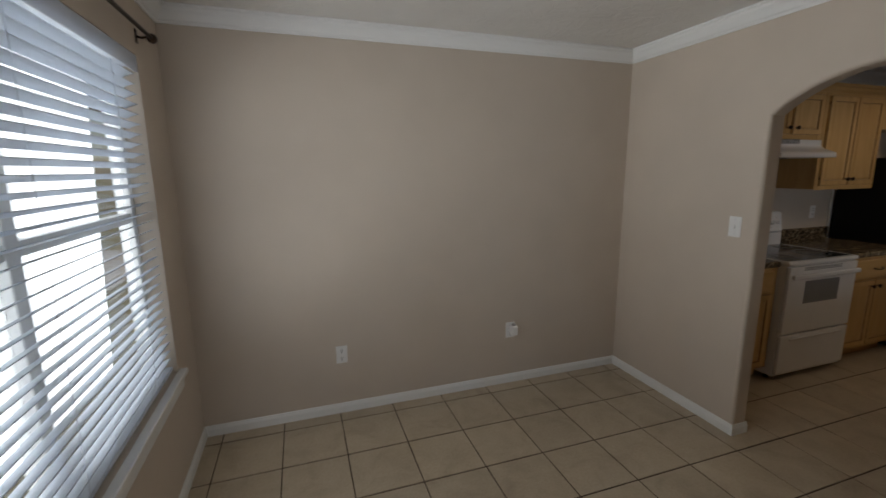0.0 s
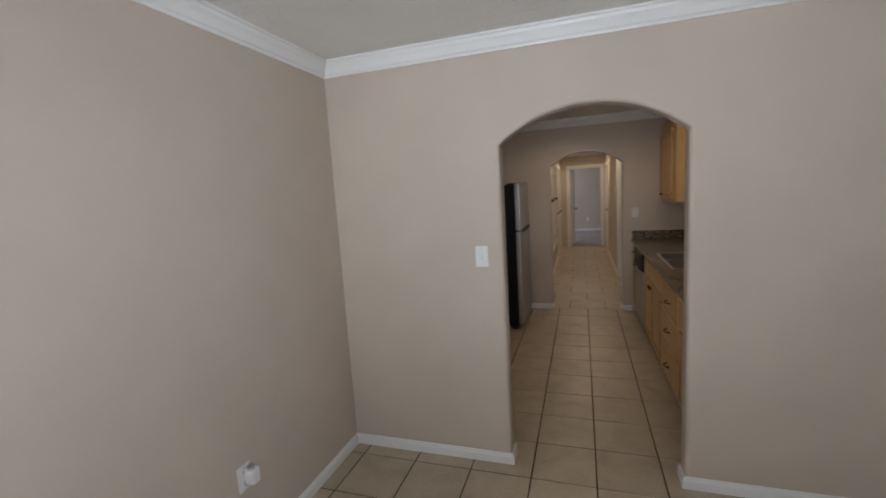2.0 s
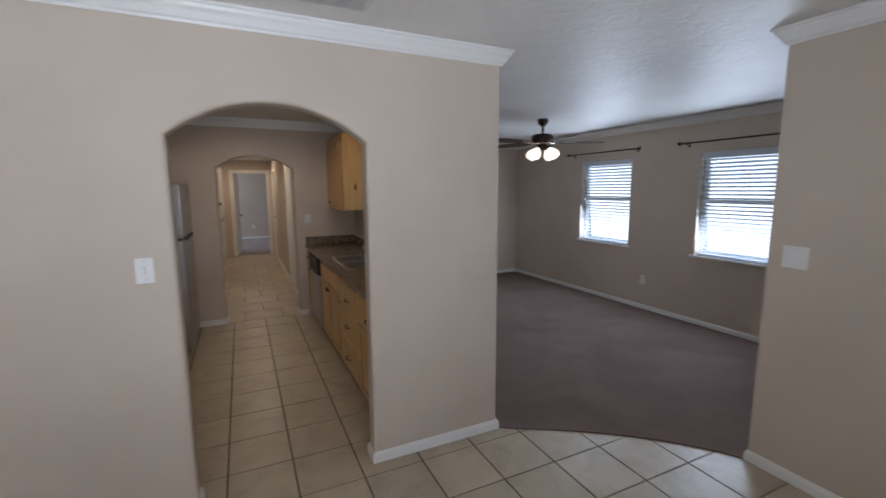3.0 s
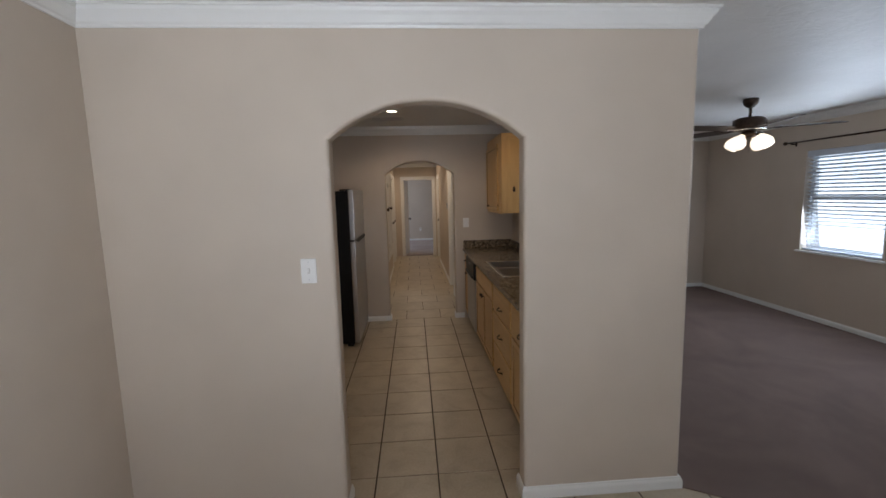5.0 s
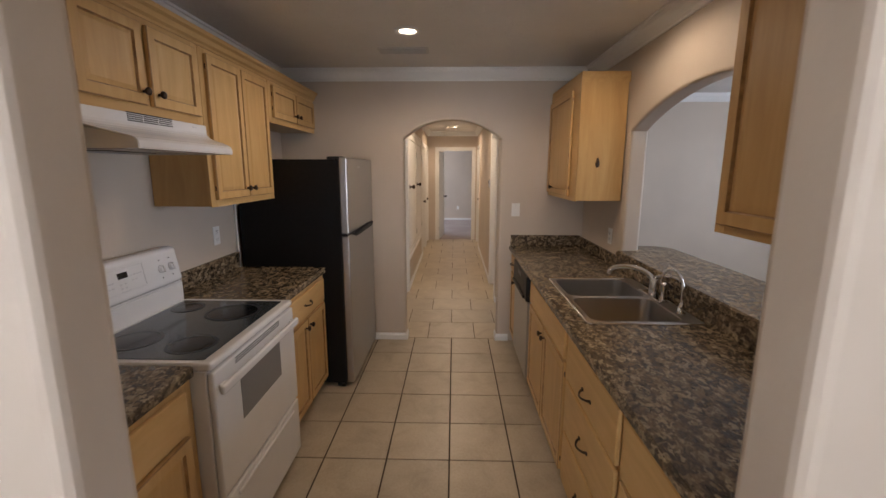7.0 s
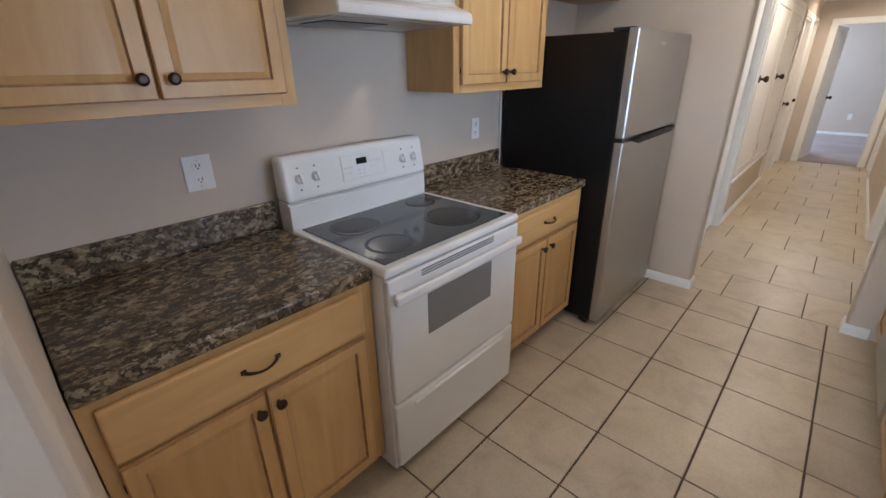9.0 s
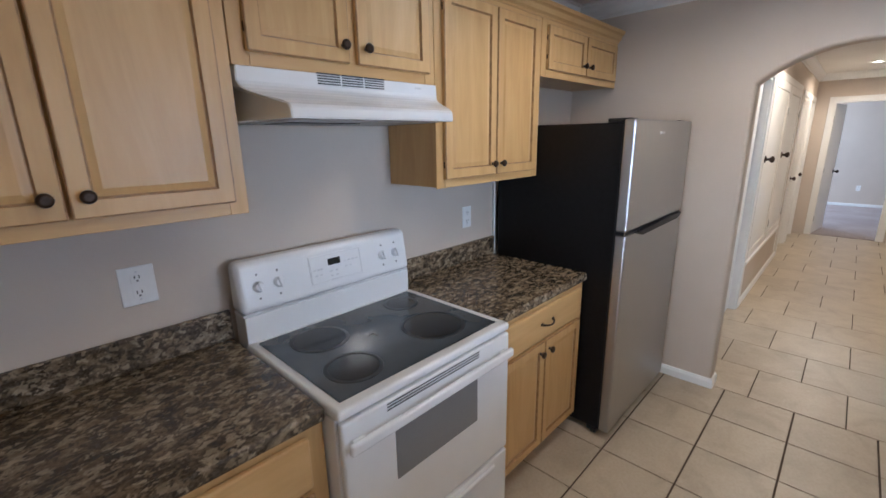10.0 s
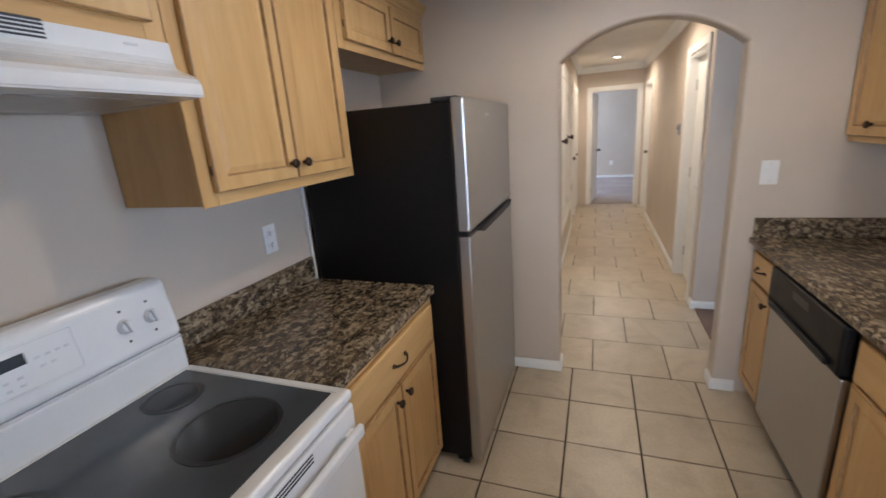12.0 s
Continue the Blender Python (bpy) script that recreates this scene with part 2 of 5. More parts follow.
SHADEGLOW = glow("glass_shade_glow", (1.0, 0.86, 0.68), 2.6)
GLASS = clear_glass("window_glass")


# ---- mesh helpers ----
def part(name, bm, mat, parent=None, label=""):
    """Links a bmesh as one mesh object under a thing or a part."""
    bmesh.ops.recalc_face_normals(bm, faces=bm.faces)
    me = bpy.data.meshes.new(name)
    bm.to_mesh(me)
    bm.free()
    me.materials.append(mat)
    ob = new(name, me)
    if parent is not None:
        ob.parent = parent
    if label:
        ob["label"] = label
    return ob


def shared(name, me, parent, x=0.0, y=0.0, z=0.0):
    ob = new(name, me)
    ob.location = (x, y, z)
    ob.parent = parent
    return ob


def thing(name, label, category, group="", kind="", at=(0, 0, 0), turn=0.0):
    e = new(name)
    e.empty_display_size = 0.1
    e.matrix_basis = pose(*at, 0, 0, turn)
    return tagged(e, label, category, group, kind)


def box(x0, x1, y0, y1, z0, z1, bevel=0.0, seg=2, bm=None):
    """A box, its edges rounded by bevel; joined to bm if one is given."""
    b = bmesh.new()
    bmesh.ops.create_cube(b, size=1)
    for v in b.verts:
        v.co = Vector(((x0 + x1) / 2 + v.co.x * (x1 - x0), (y0 + y1) / 2 + v.co.y * (y1 - y0), (z0 + z1) / 2 + v.co.z * (z1 - z0)))
    if bevel:
        bmesh.ops.bevel(b, geom=b.edges[:], offset=min(bevel, 0.45 * min(abs(x1 - x0), abs(y1 - y0), abs(z1 - z0))), segments=seg, affect='EDGES', profile=0.5)
    return join(bm, b)


def join(bm, b):
    if bm is None:
        return b
    me = bpy.data.meshes.new("tmp")
    b.to_mesh(me)
    b.free()
    bm.from_mesh(me)
    bpy.data.meshes.remove(me)
    return bm


def lathe(profile, m=None, seg=20, bm=None):
    """A turned body: profile of (radius, height) round z, then moved by m."""
    b = bmesh.new()
    rings = []
    for r, h in profile:
        rings.append([b.verts.new((max(r, 1e-4) * math.cos(2 * math.pi * i / seg), max(r, 1e-4) * math.sin(2 * math.pi * i / seg), h)) for i in range(seg)])
    for a, c in zip(rings, rings[1:]):
        for i in range(seg):
            f = b.faces.new((a[i], a[(i + 1) % seg], c[(i + 1) % seg], c[i]))
            f.smooth = True
    b.faces.new(rings[0][::-1])
    b.faces.new(rings[-1])
    if m is not None:
        bmesh.ops.transform(b, matrix=m, verts=b.verts)
    return join(bm, b)


def tube(points, r, seg=10, bm=None):
    """A round bar along a line of points."""
    b = bmesh.new()
    pts = [Vector(p) for p in points]
    rings = []
    up = Vector((0.123, 0.456, 0.88)).normalized()
    for i, p in enumerate(pts):
        d = (pts[min(i + 1, len(pts) - 1)] - pts[max(i - 1, 0)]).normalized()
        s = d.cross(up).normalized()
        u = s.cross(d).normalized()
        rr = r[i] if isinstance(r, (list, tuple)) else r
        rings.append([b.verts.new(p + rr * (math.cos(2 * math.pi * k / seg) * s + math.sin(2 * math.pi * k / seg) * u)) for k in range(seg)])
    for a, c in zip(rings, rings[1:]):
        for k in range(seg):
            f = b.faces.new((a[k], a[(k + 1) % seg], c[(k + 1) % seg], c[k]))
            f.smooth = True
    b.faces.new(rings[0][::-1])
    b.faces.new(rings[-1])
    return join(bm, b)


def sweep(profile, path, bm=None):
    """A moulding: profile of (out, up) carried along a level path of (x, y); out is to the left of the way."""
    b = bmesh.new()
    n = len(path)
    rings = []
    for i in range(n):
        p = Vector(path[i])
        d0 = (p - Vector(path[i - 1])).normalized() if i else None
        d1 = (Vector(path[i + 1]) - p).normalized() if i < n - 1 else None
        d0, d1 = d0 or d1, d1 or d0
        n0, n1 = Vector((-d0.y, d0.x)), Vector((-d1.y, d1.x))
        m = (n0 + n1) / (1 + n0.dot(n1))
        rings.append([b.verts.new((p.x + m.x * o, p.y + m.y * o, u)) for o, u in profile])
    k = len(profile)
    for a, c in zip(rings, rings[1:]):
        for i in range(k):
            b.faces.new((a[i], a[(i + 1) % k], c[(i + 1) % k], c[i]))
    b.faces.new(rings[0][::-1])
    b.faces.new(rings[-1])
    return join(bm, b)


def slab(polys, lo, hi, axis, rounded=None, r=0.02):
    """A wall: flat outlines (u, z) that share edges, given thickness along axis from lo to hi; edges for which rounded(u, z) holds at both ends are rounded."""
    b = bmesh.new()
    cache = {}

    def vert(u, z):
        key = (round(u, 4), round(z, 4))
        if key not in cache:
            cache[key] = b.verts.new((lo, u, z) if axis == 'x' else (u, lo, z))
        return cache[key]
    faces = [b.faces.new([vert(*p) for p in poly]) for poly in polys]
    out = bmesh.ops.extrude_face_region(b, geom=faces)
    k = 0 if axis == 'x' else 1
    for v in out["geom"]:
        if isinstance(v, bmesh.types.BMVert):
            v.co[k] = hi
    bmesh.ops.recalc_face_normals(b, faces=b.faces)
    if rounded:
        pick = []
        for e in b.edges:
            a, c = e.verts
            if abs(a.co[k] - c.co[k]) < 1e-6 and len(e.link_faces) == 2 and e.calc_face_angle(0) > 0.6:
                if all(rounded(v.co[1 - k], v.co.z) for v in (a, c)):
                    pick.append(e)
        bmesh.ops.bevel(b, geom=pick, offset=r, segments=3, affect='EDGES', profile=0.5)
    return b


def arch(u0, u1, spring, apex, n=20):
    """Points of a flat arch from u0 to u1: a circle's arc."""
    w, h = (u1 - u0) / 2, apex - spring
    rad = (w * w + h * h) / (2 * h)
    half = math.asin(w / rad)
    mid = (u0 + u1) / 2
    return [(mid + rad * math.sin(-half + 2 * half * i / n), apex - rad + rad * math.cos(-half + 2 * half * i / n)) for i in range(n + 1)]


# ---- large structure ----
def structure(name, bm, mat, label, category):
    return tagged(part(name, bm, mat), label, category, kind="structure")


DX0, DX1 = -0.70, 2.308         # dining room, along x
DY0, DY1 = -1.25, 2.695         # and along y
KX0, KX1 = 2.423, 5.66         # kitchen
KY0, KY1 = 0.02, 2.70
HX0, HX1 = 5.775, 11.60         # hall
HY0, HY1 = 0.66, 1.77
LX1, LY0, LY1 = 6.83, -3.40, -0.09   # living room
SX_END = 1.37                  # free end of the short wall
SX_END = 1.37                  # free end of the short wall

# arched wall between dining room and kitchen, its free end rounded
a1 = arch(0.752, 1.660, 1.852, 2.02)
poly = [(LY1, 0), (0.752, 0)] + a1 + [(1.660, 0), (2.86, 0), (2.86, CEIL), (LY1, CEIL)]
structure("wall_arch_dining", slab([poly], DX1, KX0, 'x', lambda u, z: (0.75 < u < 1.662 and z < 2.05) or u < LY1 + 0.001), WALL,
          "beige painted wall with a segmental arched doorway", "wall")
# far kitchen wall with the arch to the hall
a2 = arch(0.768, 1.618, 1.852, 2.014)
poly = [(LY1, 0), (0.768, 0)] + a2 + [(1.618, 0), (2.86, 0), (2.86, CEIL), (LY1, CEIL)]
structure("wall_arch_hall", slab([poly], KX1, HX0, 'x', lambda u, z: 0.76 < u < 1.625 and z < 2.04), WALL,
          "beige painted wall with an arched opening to the hall", "wall")
# wall between kitchen and living room, with the arched pass-through
PX0, PX1, SILL = 3.12, 4.735, 1.005
a3 = arch(PX0, PX1, 1.835, 2.005)
mid = len(a3) // 2
left = [(KX0, 0), (a3[mid][0], 0), (a3[mid][0], SILL), (PX0, SILL)] + a3[:mid + 1] + [(a3[mid][0], CEIL), (KX0, CEIL)]
right = [(a3[mid][0], 0), (KX1, 0), (KX1, CEIL), (a3[mid][0], CEIL)] + a3[mid:] + [(PX1, SILL), (a3[mid][0], SILL)]
structure("wall_pass_through", slab([left, right], LY1, KY0, 'y', lambda u, z: PX0 - 0.001 <= u <= PX1 + 0.001 and SILL - 0.001 < z < 2.02, 0.015), WALL,
          "beige kitchen wall with a wide arched pass-through", "wall")
# back walls
structure("wall_dining_back", box(DX0 - 0.15, DX1, DY1, DY1 + 0.21, 0, CEIL), WALL, "plain beige painted dining room wall", "wall")
structure("wall_kitchen_back", box(KX0, KX1, KY1, KY1 + 0.16, 0, CEIL), WALL, "plain beige painted kitchen wall", "wall")
structure("wall_dining_south", box(DX0, SX_END, DY0 - 0.115, DY0, 0, CEIL, 0.0), WALL, "short beige wall with a free end", "wall")
# window walls
WY0, WY1, WZ0, WZ1 = 0.50, 2.33, 0.60, 2.09


def pierced(axis, lo, hi, u0, u1, openings):
    """A wall along u with rectangular openings (a, c, z0, z1), as one connected mesh."""
    us = sorted({u0, u1, *[o[0] for o in openings], *[o[1] for o in openings]})
    zs = sorted({0.0, CEIL, *[o[2] for o in openings], *[o[3] for o in openings]})
    cells = []
    for a, c in zip(us, us[1:]):
        for lo_z, hi_z in zip(zs, zs[1:]):
            mu, mz = (a + c) / 2, (lo_z + hi_z) / 2
            if not any(o[0] < mu < o[1] and o[2] < mz < o[3] for o in openings):
                cells.append([(a, lo_z), (c, lo_z), (c, hi_z), (a, hi_z)])
    return slab(cells, lo, hi, axis)


def window_wall_x(name, x0, x1, y0, y1, openings, label):
    return structure(name, pierced('x', x0, x1, y0, y1, openings), WALL, label, "wall")


def window_wall_y(name, y0, y1, x0, x1, openings, label):
    return structure(name, pierced('y', y0, y1, x0, x1, openings), WALL, label, "wall")


window_wall_x("wall_window_dining", DX0 - 0.15, DX0, LY0 - 0.15, DY1, [(WY0, WY1, WZ0, WZ1)], "beige outer wall with a wide window")
LWZ0, LWZ1 = 0.825, 2.005
LIVING_WINDOWS = [(2.32, 3.24), (4.20, 5.12)]
window_wall_y("wall_window_living", LY0 - 0.15, LY0, DX0, LX1, [(a, c, LWZ0, LWZ1) for a, c in LIVING_WINDOWS], "beige outer wall with two windows")
structure("wall_living_east", box(LX1, LX1 + 0.115, LY0 - 0.15, HY0, 0, CEIL), WALL, "plain beige living room end wall", "wall")
# hall
window_wall_y("wall_hall_right", HY0 - 0.115, HY0, LX1 + 0.115, HX1, [(7.0, 7.72, 0, 2.03), (10.60, 11.36, 0, 2.03)], "beige hall wall with doorways")
window_wall_y("wall_hall_left", HY1, HY1 + 0.115, HX0, HX1, [(6.65, 7.27, 0, 2.03), (7.37, 9.43, 0.46, 2.06), (9.80, 10.63, 0, 2.03), (10.86, 11.45, 0, 2.03)], "beige hall wall with doors and a closet")
window_wall_x("wall_hall_end", HX1, HX1 + 0.115, -0.5, 4.0, [(0.76, 1.54, 0.0, 2.03)], "beige hall end wall with a doorway")
# bedroom beyond
structure("wall_bedroom_far", box(15.6, 15.7, -0.5, 4.0, 0, CEIL), WALL, "plain bedroom wall", "wall")
structure("wall_bedroom_right", box(HX1, 15.7, -0.6, -0.5, 0, CEIL), WALL, "plain bedroom side wall", "wall")
window_wall_y("wall_bedroom_left", 3.4, 3.5, HX1 + 0.115, 15.7, [(13.5, 14.9, 0.8, 2.1)], "bedroom wall with a window")
# ceiling
structure("ceiling_dining", box(DX0 - 0.15, 2.38, LY0 - 0.15, DY1 + 0.2, DCEIL, CEIL + 0.12), CEILING, "off-white ceiling with a knockdown texture", "ceiling")
structure("ceiling_living", box(2.381, LX1 + 0.06, LY0 - 0.15, -0.02, DCEIL, CEIL + 0.12), CEILING, "off-white living room ceiling with a knockdown texture", "ceiling")
structure("ceiling_kitchen", box(2.381, LX1 + 0.06, -0.019, 4.0, CEIL, CEIL + 0.12), CEILING, "off-white kitchen ceiling", "ceiling")
structure("ceiling_hall", box(LX1 + 0.061, 15.7, LY0 - 0.15, 4.0, CEIL, CEIL + 0.12), CEILING, "off-white hall ceiling", "ceiling")


# floor: grout bed, tiles in it further down; carpets
floor = structure("floor", box(DX0 - 0.15, HX1 + 0.06, LY0 - 0.15, DY1 + 0.2, -0.12, -0.005), GROUT, "beige ceramic tile floor with brown grout", "floor")


def carpet_slab(pts, z0, z1):
    b = bmesh.new()
    f = b.faces.new([b.verts.new((x, y, z0)) for x, y in pts])
    out = bmesh.ops.extrude_face_region(b, geom=[f])
    for v in out["geom"]:
        if isinstance(v, bmesh.types.BMVert):
            v.co.z = z1
    return b


edge = []
for i in range(13):
    s = i / 12
    edge.append((SX_END + (DX1 - SX_END) * s + 0.07 * math.sin(math.pi * s ** 0.8), DY0 + 0.005 + (LY1 - DY0) * s - 0.07 * math.sin(math.pi * s ** 0.8)))
structure("carpet_living", carpet_slab([(DX0, LY0), (LX1, LY0), (LX1, HY0 - 0.02), (HX0, HY0 - 0.02), (HX0, LY1), (DX1, LY1)] + edge[::-1][1:] + [(SX_END, DY0 - 0.115), (DX0, DY0 - 0.115)], -0.004, 0.009),
          CARPET, "brown cut-pile carpet with a curved edge", "carpet")
structure("carpet_bedroom", box(HX1 + 0.06, 15.6, -0.5, 3.4, -0.05, 0.006), BEDCARPET, "pale mauve-grey bedroom carpet", "carpet")

# crown mouldings and baseboards: profiles of (out, up)
CROWN = [(0, -0.001), (0, -0.100), (0.010, -0.100), (0.013, -0.088), (0.024, -0.080), (0.040, -0.050), (0.054, -0.034), (0.058, -0.018), (0.068, -0.014), (0.068, -0.001)]
BASE = [(0, 0.001), (0.014, 0.001), (0.014, 0.044), (0.011, 0.052), (0.008, 0.056), (0.006, 0.064), (0, 0.066)]


def crown(name, path, z=CEIL, tall=1.0):
    return structure(name, sweep([(o * tall, z + u * tall) for o, u in CROWN], path), TRIM, "white crown moulding", "moulding")


def baseboard(path):
    return structure("baseboard", sweep(BASE, path), TRIM, "white painted baseboard", "baseboard")


crown("crown_dining", [(2.36, LY1), (DX1, LY1), (DX1, DY1), (DX0, DY1), (DX0, DY0), (SX_END, DY0), (SX_END, DY0 - 0.03)], DCEIL, 0.88)
crown("crown_kitchen", [(KX0, KY0), (KX1, KY0), (KX1, KY1), (KX0, KY1), (KX0, KY0 + 0.001)])
crown("crown_hall", [(HX1, HY0), (HX1, HY1), (HX0, HY1)])
crown("crown_hall_right", [(LX1, -0.02), (LX1, HY0), (HX1 - 0.09, HY0)])
crown("crown_living", [(DX0, DY0 - 0.115), (DX0, LY0), (LX1, LY0), (LX1, -0.03)], DCEIL, 0.88)
baseboard([(2.36, LY1), (DX1, LY1), (DX1, 0.752), (KX0, 0.752)])
baseboard([(KX0, 1.660), (DX1, 1.660), (DX1, DY1), (DX0, DY1), (DX0, DY0), (SX_END, DY0), (SX_END, DY0 - 0.115)])
baseboard([(HX0, 1.618), (KX1, 1.618), (KX1, 1.95)])
baseboard([(KX1, 0.66), (KX1, 0.768), (HX0, 0.768)])
baseboard([(DX0, DY0 - 0.115), (DX0, LY0), (LX1, LY0), (LX1, HY0), (6.93, HY0)])
baseboard([(7.79, HY0), (10.53, HY0)])
baseboard([(6.58, HY1), (HX0, HY1)])
baseboard([(15.6, -0.5), (15.6, 3.4)])

# ---- small builders ----
def disc_knob(parent, x, y, z, r=0.016, mat=None, label="dark bronze knob"):
    """A turned knob that stands out along -y."""
    prof = [(0.006, 0), (0.006, 0.012), (r * 0.75, 0.014), (r, 0.020), (r * 0.92, 0.026), (r * 0.5, 0.029)]
    return part("knob", lathe(prof, pose(x, y, z, 90, 0, 0), 14), mat or BRONZE, parent, label)


def bow_pull(parent, x, y, z, w=0.096):
    """An arched bar pull, along x, standing out along -y."""
    pts, rad = [], []
    for i in range(13):
        s = i / 12
        pts.append((x - w / 2 + w * s, y - 0.004 - 0.024 * math.sin(math.pi * s) ** 0.7, z - 0.005 * math.sin(math.pi * s) + 0.004 * (s - 0.5)))
        rad.append(0.0055 - 0.0018 * math.sin(math.pi * s))
    bm = tube(pts, rad, 8)
    for s in (-1, 1):
        box(x + s * w / 2 - 0.008, x + s * w / 2 + 0.008, y - 0.006, y, z - 0.007, z + 0.007, 0.002, 1, bm)
    return part("handle", bm, BRONZE, parent, "dark bronze bow handle")


def panel_door(name, parent, x0, x1, z0, z1, mat, stile=0.052, y=0.0, th=0.019):
    """A framed cabinet door whose back lies on the plane y: sunk groove round a raised field."""
    b = box(x0, x1, y - th, y, z0, z1, 0.004, 2)
    b.normal_update()
    front = max((f for f in b.faces if f.normal.y < -0.99), key=lambda f: f.calc_area())
    bmesh.ops.inset_region(b, faces=[front], thickness=stile, depth=0)
    groove = bmesh.ops.inset_region(b, faces=[front], thickness=0.005, depth=-0.009)["faces"]
    groove += bmesh.ops.inset_region(b, faces=[front], thickness=0.003, depth=0)["faces"]
    bmesh.ops.inset_region(b, faces=[front], thickness=0.024, depth=0.004)
    # groove faces take a darker colour that stands in for their shade
    for f in groove:
        f.material_index = 1
    # the same shade colour goes on the rounded outer edge, as a shadow line
    for f in b.faces:
        if -0.95 < f.normal.y < -0.2 and f not in groove and min(f.calc_center_median().x - x0, x1 - f.calc_center_median().x, f.calc_center_median().z - z0, z1 - f.calc_center_median().z) < 0.003:
            f.material_index = 1
    door = part(name, b, mat, parent)
    door.data.materials.append(GROOVESHADE if mat is MAPLE_Z else DOORSHADE)
    return door


def hinge_pins(parent, x, y, zs):
    for z in zs:
        part("hinge", lathe([(0.002, -0.013), (0.003, -0.011), (0.003, 0.011), (0.002, 0.013)], pose(x, y - 0.008, z), 8), BRONZE, parent, "small bronze hinge")


def upper_cabinet(label, at, turn, w, d, z0, z1, doors, group="maple wall cabinets", low=0.028, high=0.03):
    """Wall cabinet; front plane at local y = 0, facing -y. doors: (x0, x1, knob x, hinge x)."""
    c = thing("wall_cabinet", label, "cabinet", group, at=(at[0], at[1], 0), turn=turn)
    part("body", box(0.0005, w - 0.0005, 0.004, d, z0 + 0.006, z1, 0.001, 1), MAPLE_Z, c)
    for x in (0, w - 0.05):
        part("stile", box(x, x + 0.05, 0, 0.0038, z0, z1, 0.001, 1), MAPLE_Z, c)
    for z in (z0, z1 - 0.06):
        part("rail", box(0.0505, w - 0.0505, 0, 0.0038, z, z + (0.045 if z == z0 else 0.06), 0.001, 1), MAPLE_X, c)
    for x0, x1, kx, hx in doors:
        door = panel_door("door", c, x0, x1, z0 + low, z1 - high, MAPLE_Z)
        disc_knob(door, kx, -0.019, z0 + low + 0.050)
        hinge_pins(door, hx, 0, (z0 + low + 0.06, z1 - high - 0.06))
    return c


def base_cabinet(label, at, turn, w, d, drawers, doors, group="maple base cabinets", sink=False):
    """Base cabinet, front plane at local y = 0. drawers: (x0, x1, z0, z1, pull?); doors: (x0, x1, z0, z1, knob x, hinge x)."""
    c = thing("base_cabinet", label, "cabinet", group, at=(at[0], at[1], 0), turn=turn)
    bm = box(0, w, 0.0, d, 0.095, 0.872 if not sink else 0.70, 0.0015, 1)
    if sink:
        part("front_rail", box(0, w, 0.0, 0.02, 0.701, 0.872, 0.0015, 1), MAPLE_X, c)
    part("body", bm, MAPLE_Z, c)
    part("toe_kick", box(0.002, w - 0.002, 0.07, d - 0.02, 0.001, 0.0945), MAPLE_X, c)
    for x0, x1, z0, z1, pull in drawers:
        dr = part("drawer_front", box(x0, x1, -0.019, 0, z0, z1, 0.007, 3), MAPLE_X, c)
        if pull:
            bow_pull(dr, (x0 + x1) / 2, -0.019, (z0 + z1) / 2 + (0.004 if pull is True else pull))
    for x0, x1, z0, z1, kx, hx in doors:
        door = panel_door("door", c, x0, x1, z0, z1, MAPLE_Z)
        disc_knob(door, kx, -0.019, z1 - 0.05)
        hinge_pins(door, hx, 0, (z0 + 0.06, z1 - 0.06))
    return c


# ---- kitchen: wall side of the range ----
YF = 2.40   # front of the wall cabinets
upper_cabinet("honey maple wall cabinet with two panel doors beside the hood", (KX0 + 0.003, YF), 0, 0.777, 0.297, 1.400, 2.172,
              [(0.03, 0.385, 0.353, 0.03), (0.392, 0.740, 0.424, 0.740)], low=0.036)
upper_cabinet("short maple wall cabinet above the white hood", (3.207, YF), 0, 0.761, 0.297, 1.797, 2.172,
              [(0.040, 0.366, 0.340, 0.040), (0.398, 0.725, 0.428, 0.725)], low=0.036)
upper_cabinet("tall maple wall cabinet with two panel doors", (3.971, YF), 0, 0.763, 0.297, 1.394, 2.172,
              [(0.040, 0.379, 0.350, 0.040), (0.386, 0.723, 0.416, 0.723)], low=0.036)
upper_cabinet("low maple wall cabinet above the refrigerator", (4.738, YF), 0, 0.919, 0.297, 1.895, 2.172,
              [(0.045, 0.463, 0.430, 0.045), (0.472, 0.885, 0.505, 0.885)], low=0.036)
WOODCROWN = [(0, 0), (0.006, 0), (0.008, 0.010), (0.020, 0.020), (0.026, 0.040), (0.040, 0.050), (0.044, 0.066), (0, 0.066)]


def wood_crown(label, path, z):
    t = thing("cabinet_moulding", label, "moulding", "maple cabinet mouldings")
    part("moulding", sweep([(o, z + u) for o, u in WOODCROWN], path), MAPLE_X, t)
    top = bmesh.new()
    bm = box(min(p[0] for p in path) + 0.002, max(p[0] for p in path) - 0.002, min(p[1] for p in path) + 0.002, max(p[1] for p in path) - 0.002, z + 0.046, z + 0.060, bm=top)
    part("top_board", bm, MAPLE_X, t)
    return t


wood_crown("stepped maple cornice along the wall cabinets", [(KX1 - 0.003, KY1 - 0.003), (KX1 - 0.004, YF), (KX0 + 0.003, YF), (KX0 + 0.003, KY1 - 0.004)], 2.167)

base_cabinet("honey maple base cabinet with one drawer and two doors", (KX0 + 0.003, 2.095), 0, 0.775, 0.60,
             [(0.03, 0.725, 0.692, 0.845, True)], [(0.03, 0.370, 0.115, 0.675, 0.345, 0.03), (0.378, 0.725, 0.115, 0.675, 0.403, 0.725)])
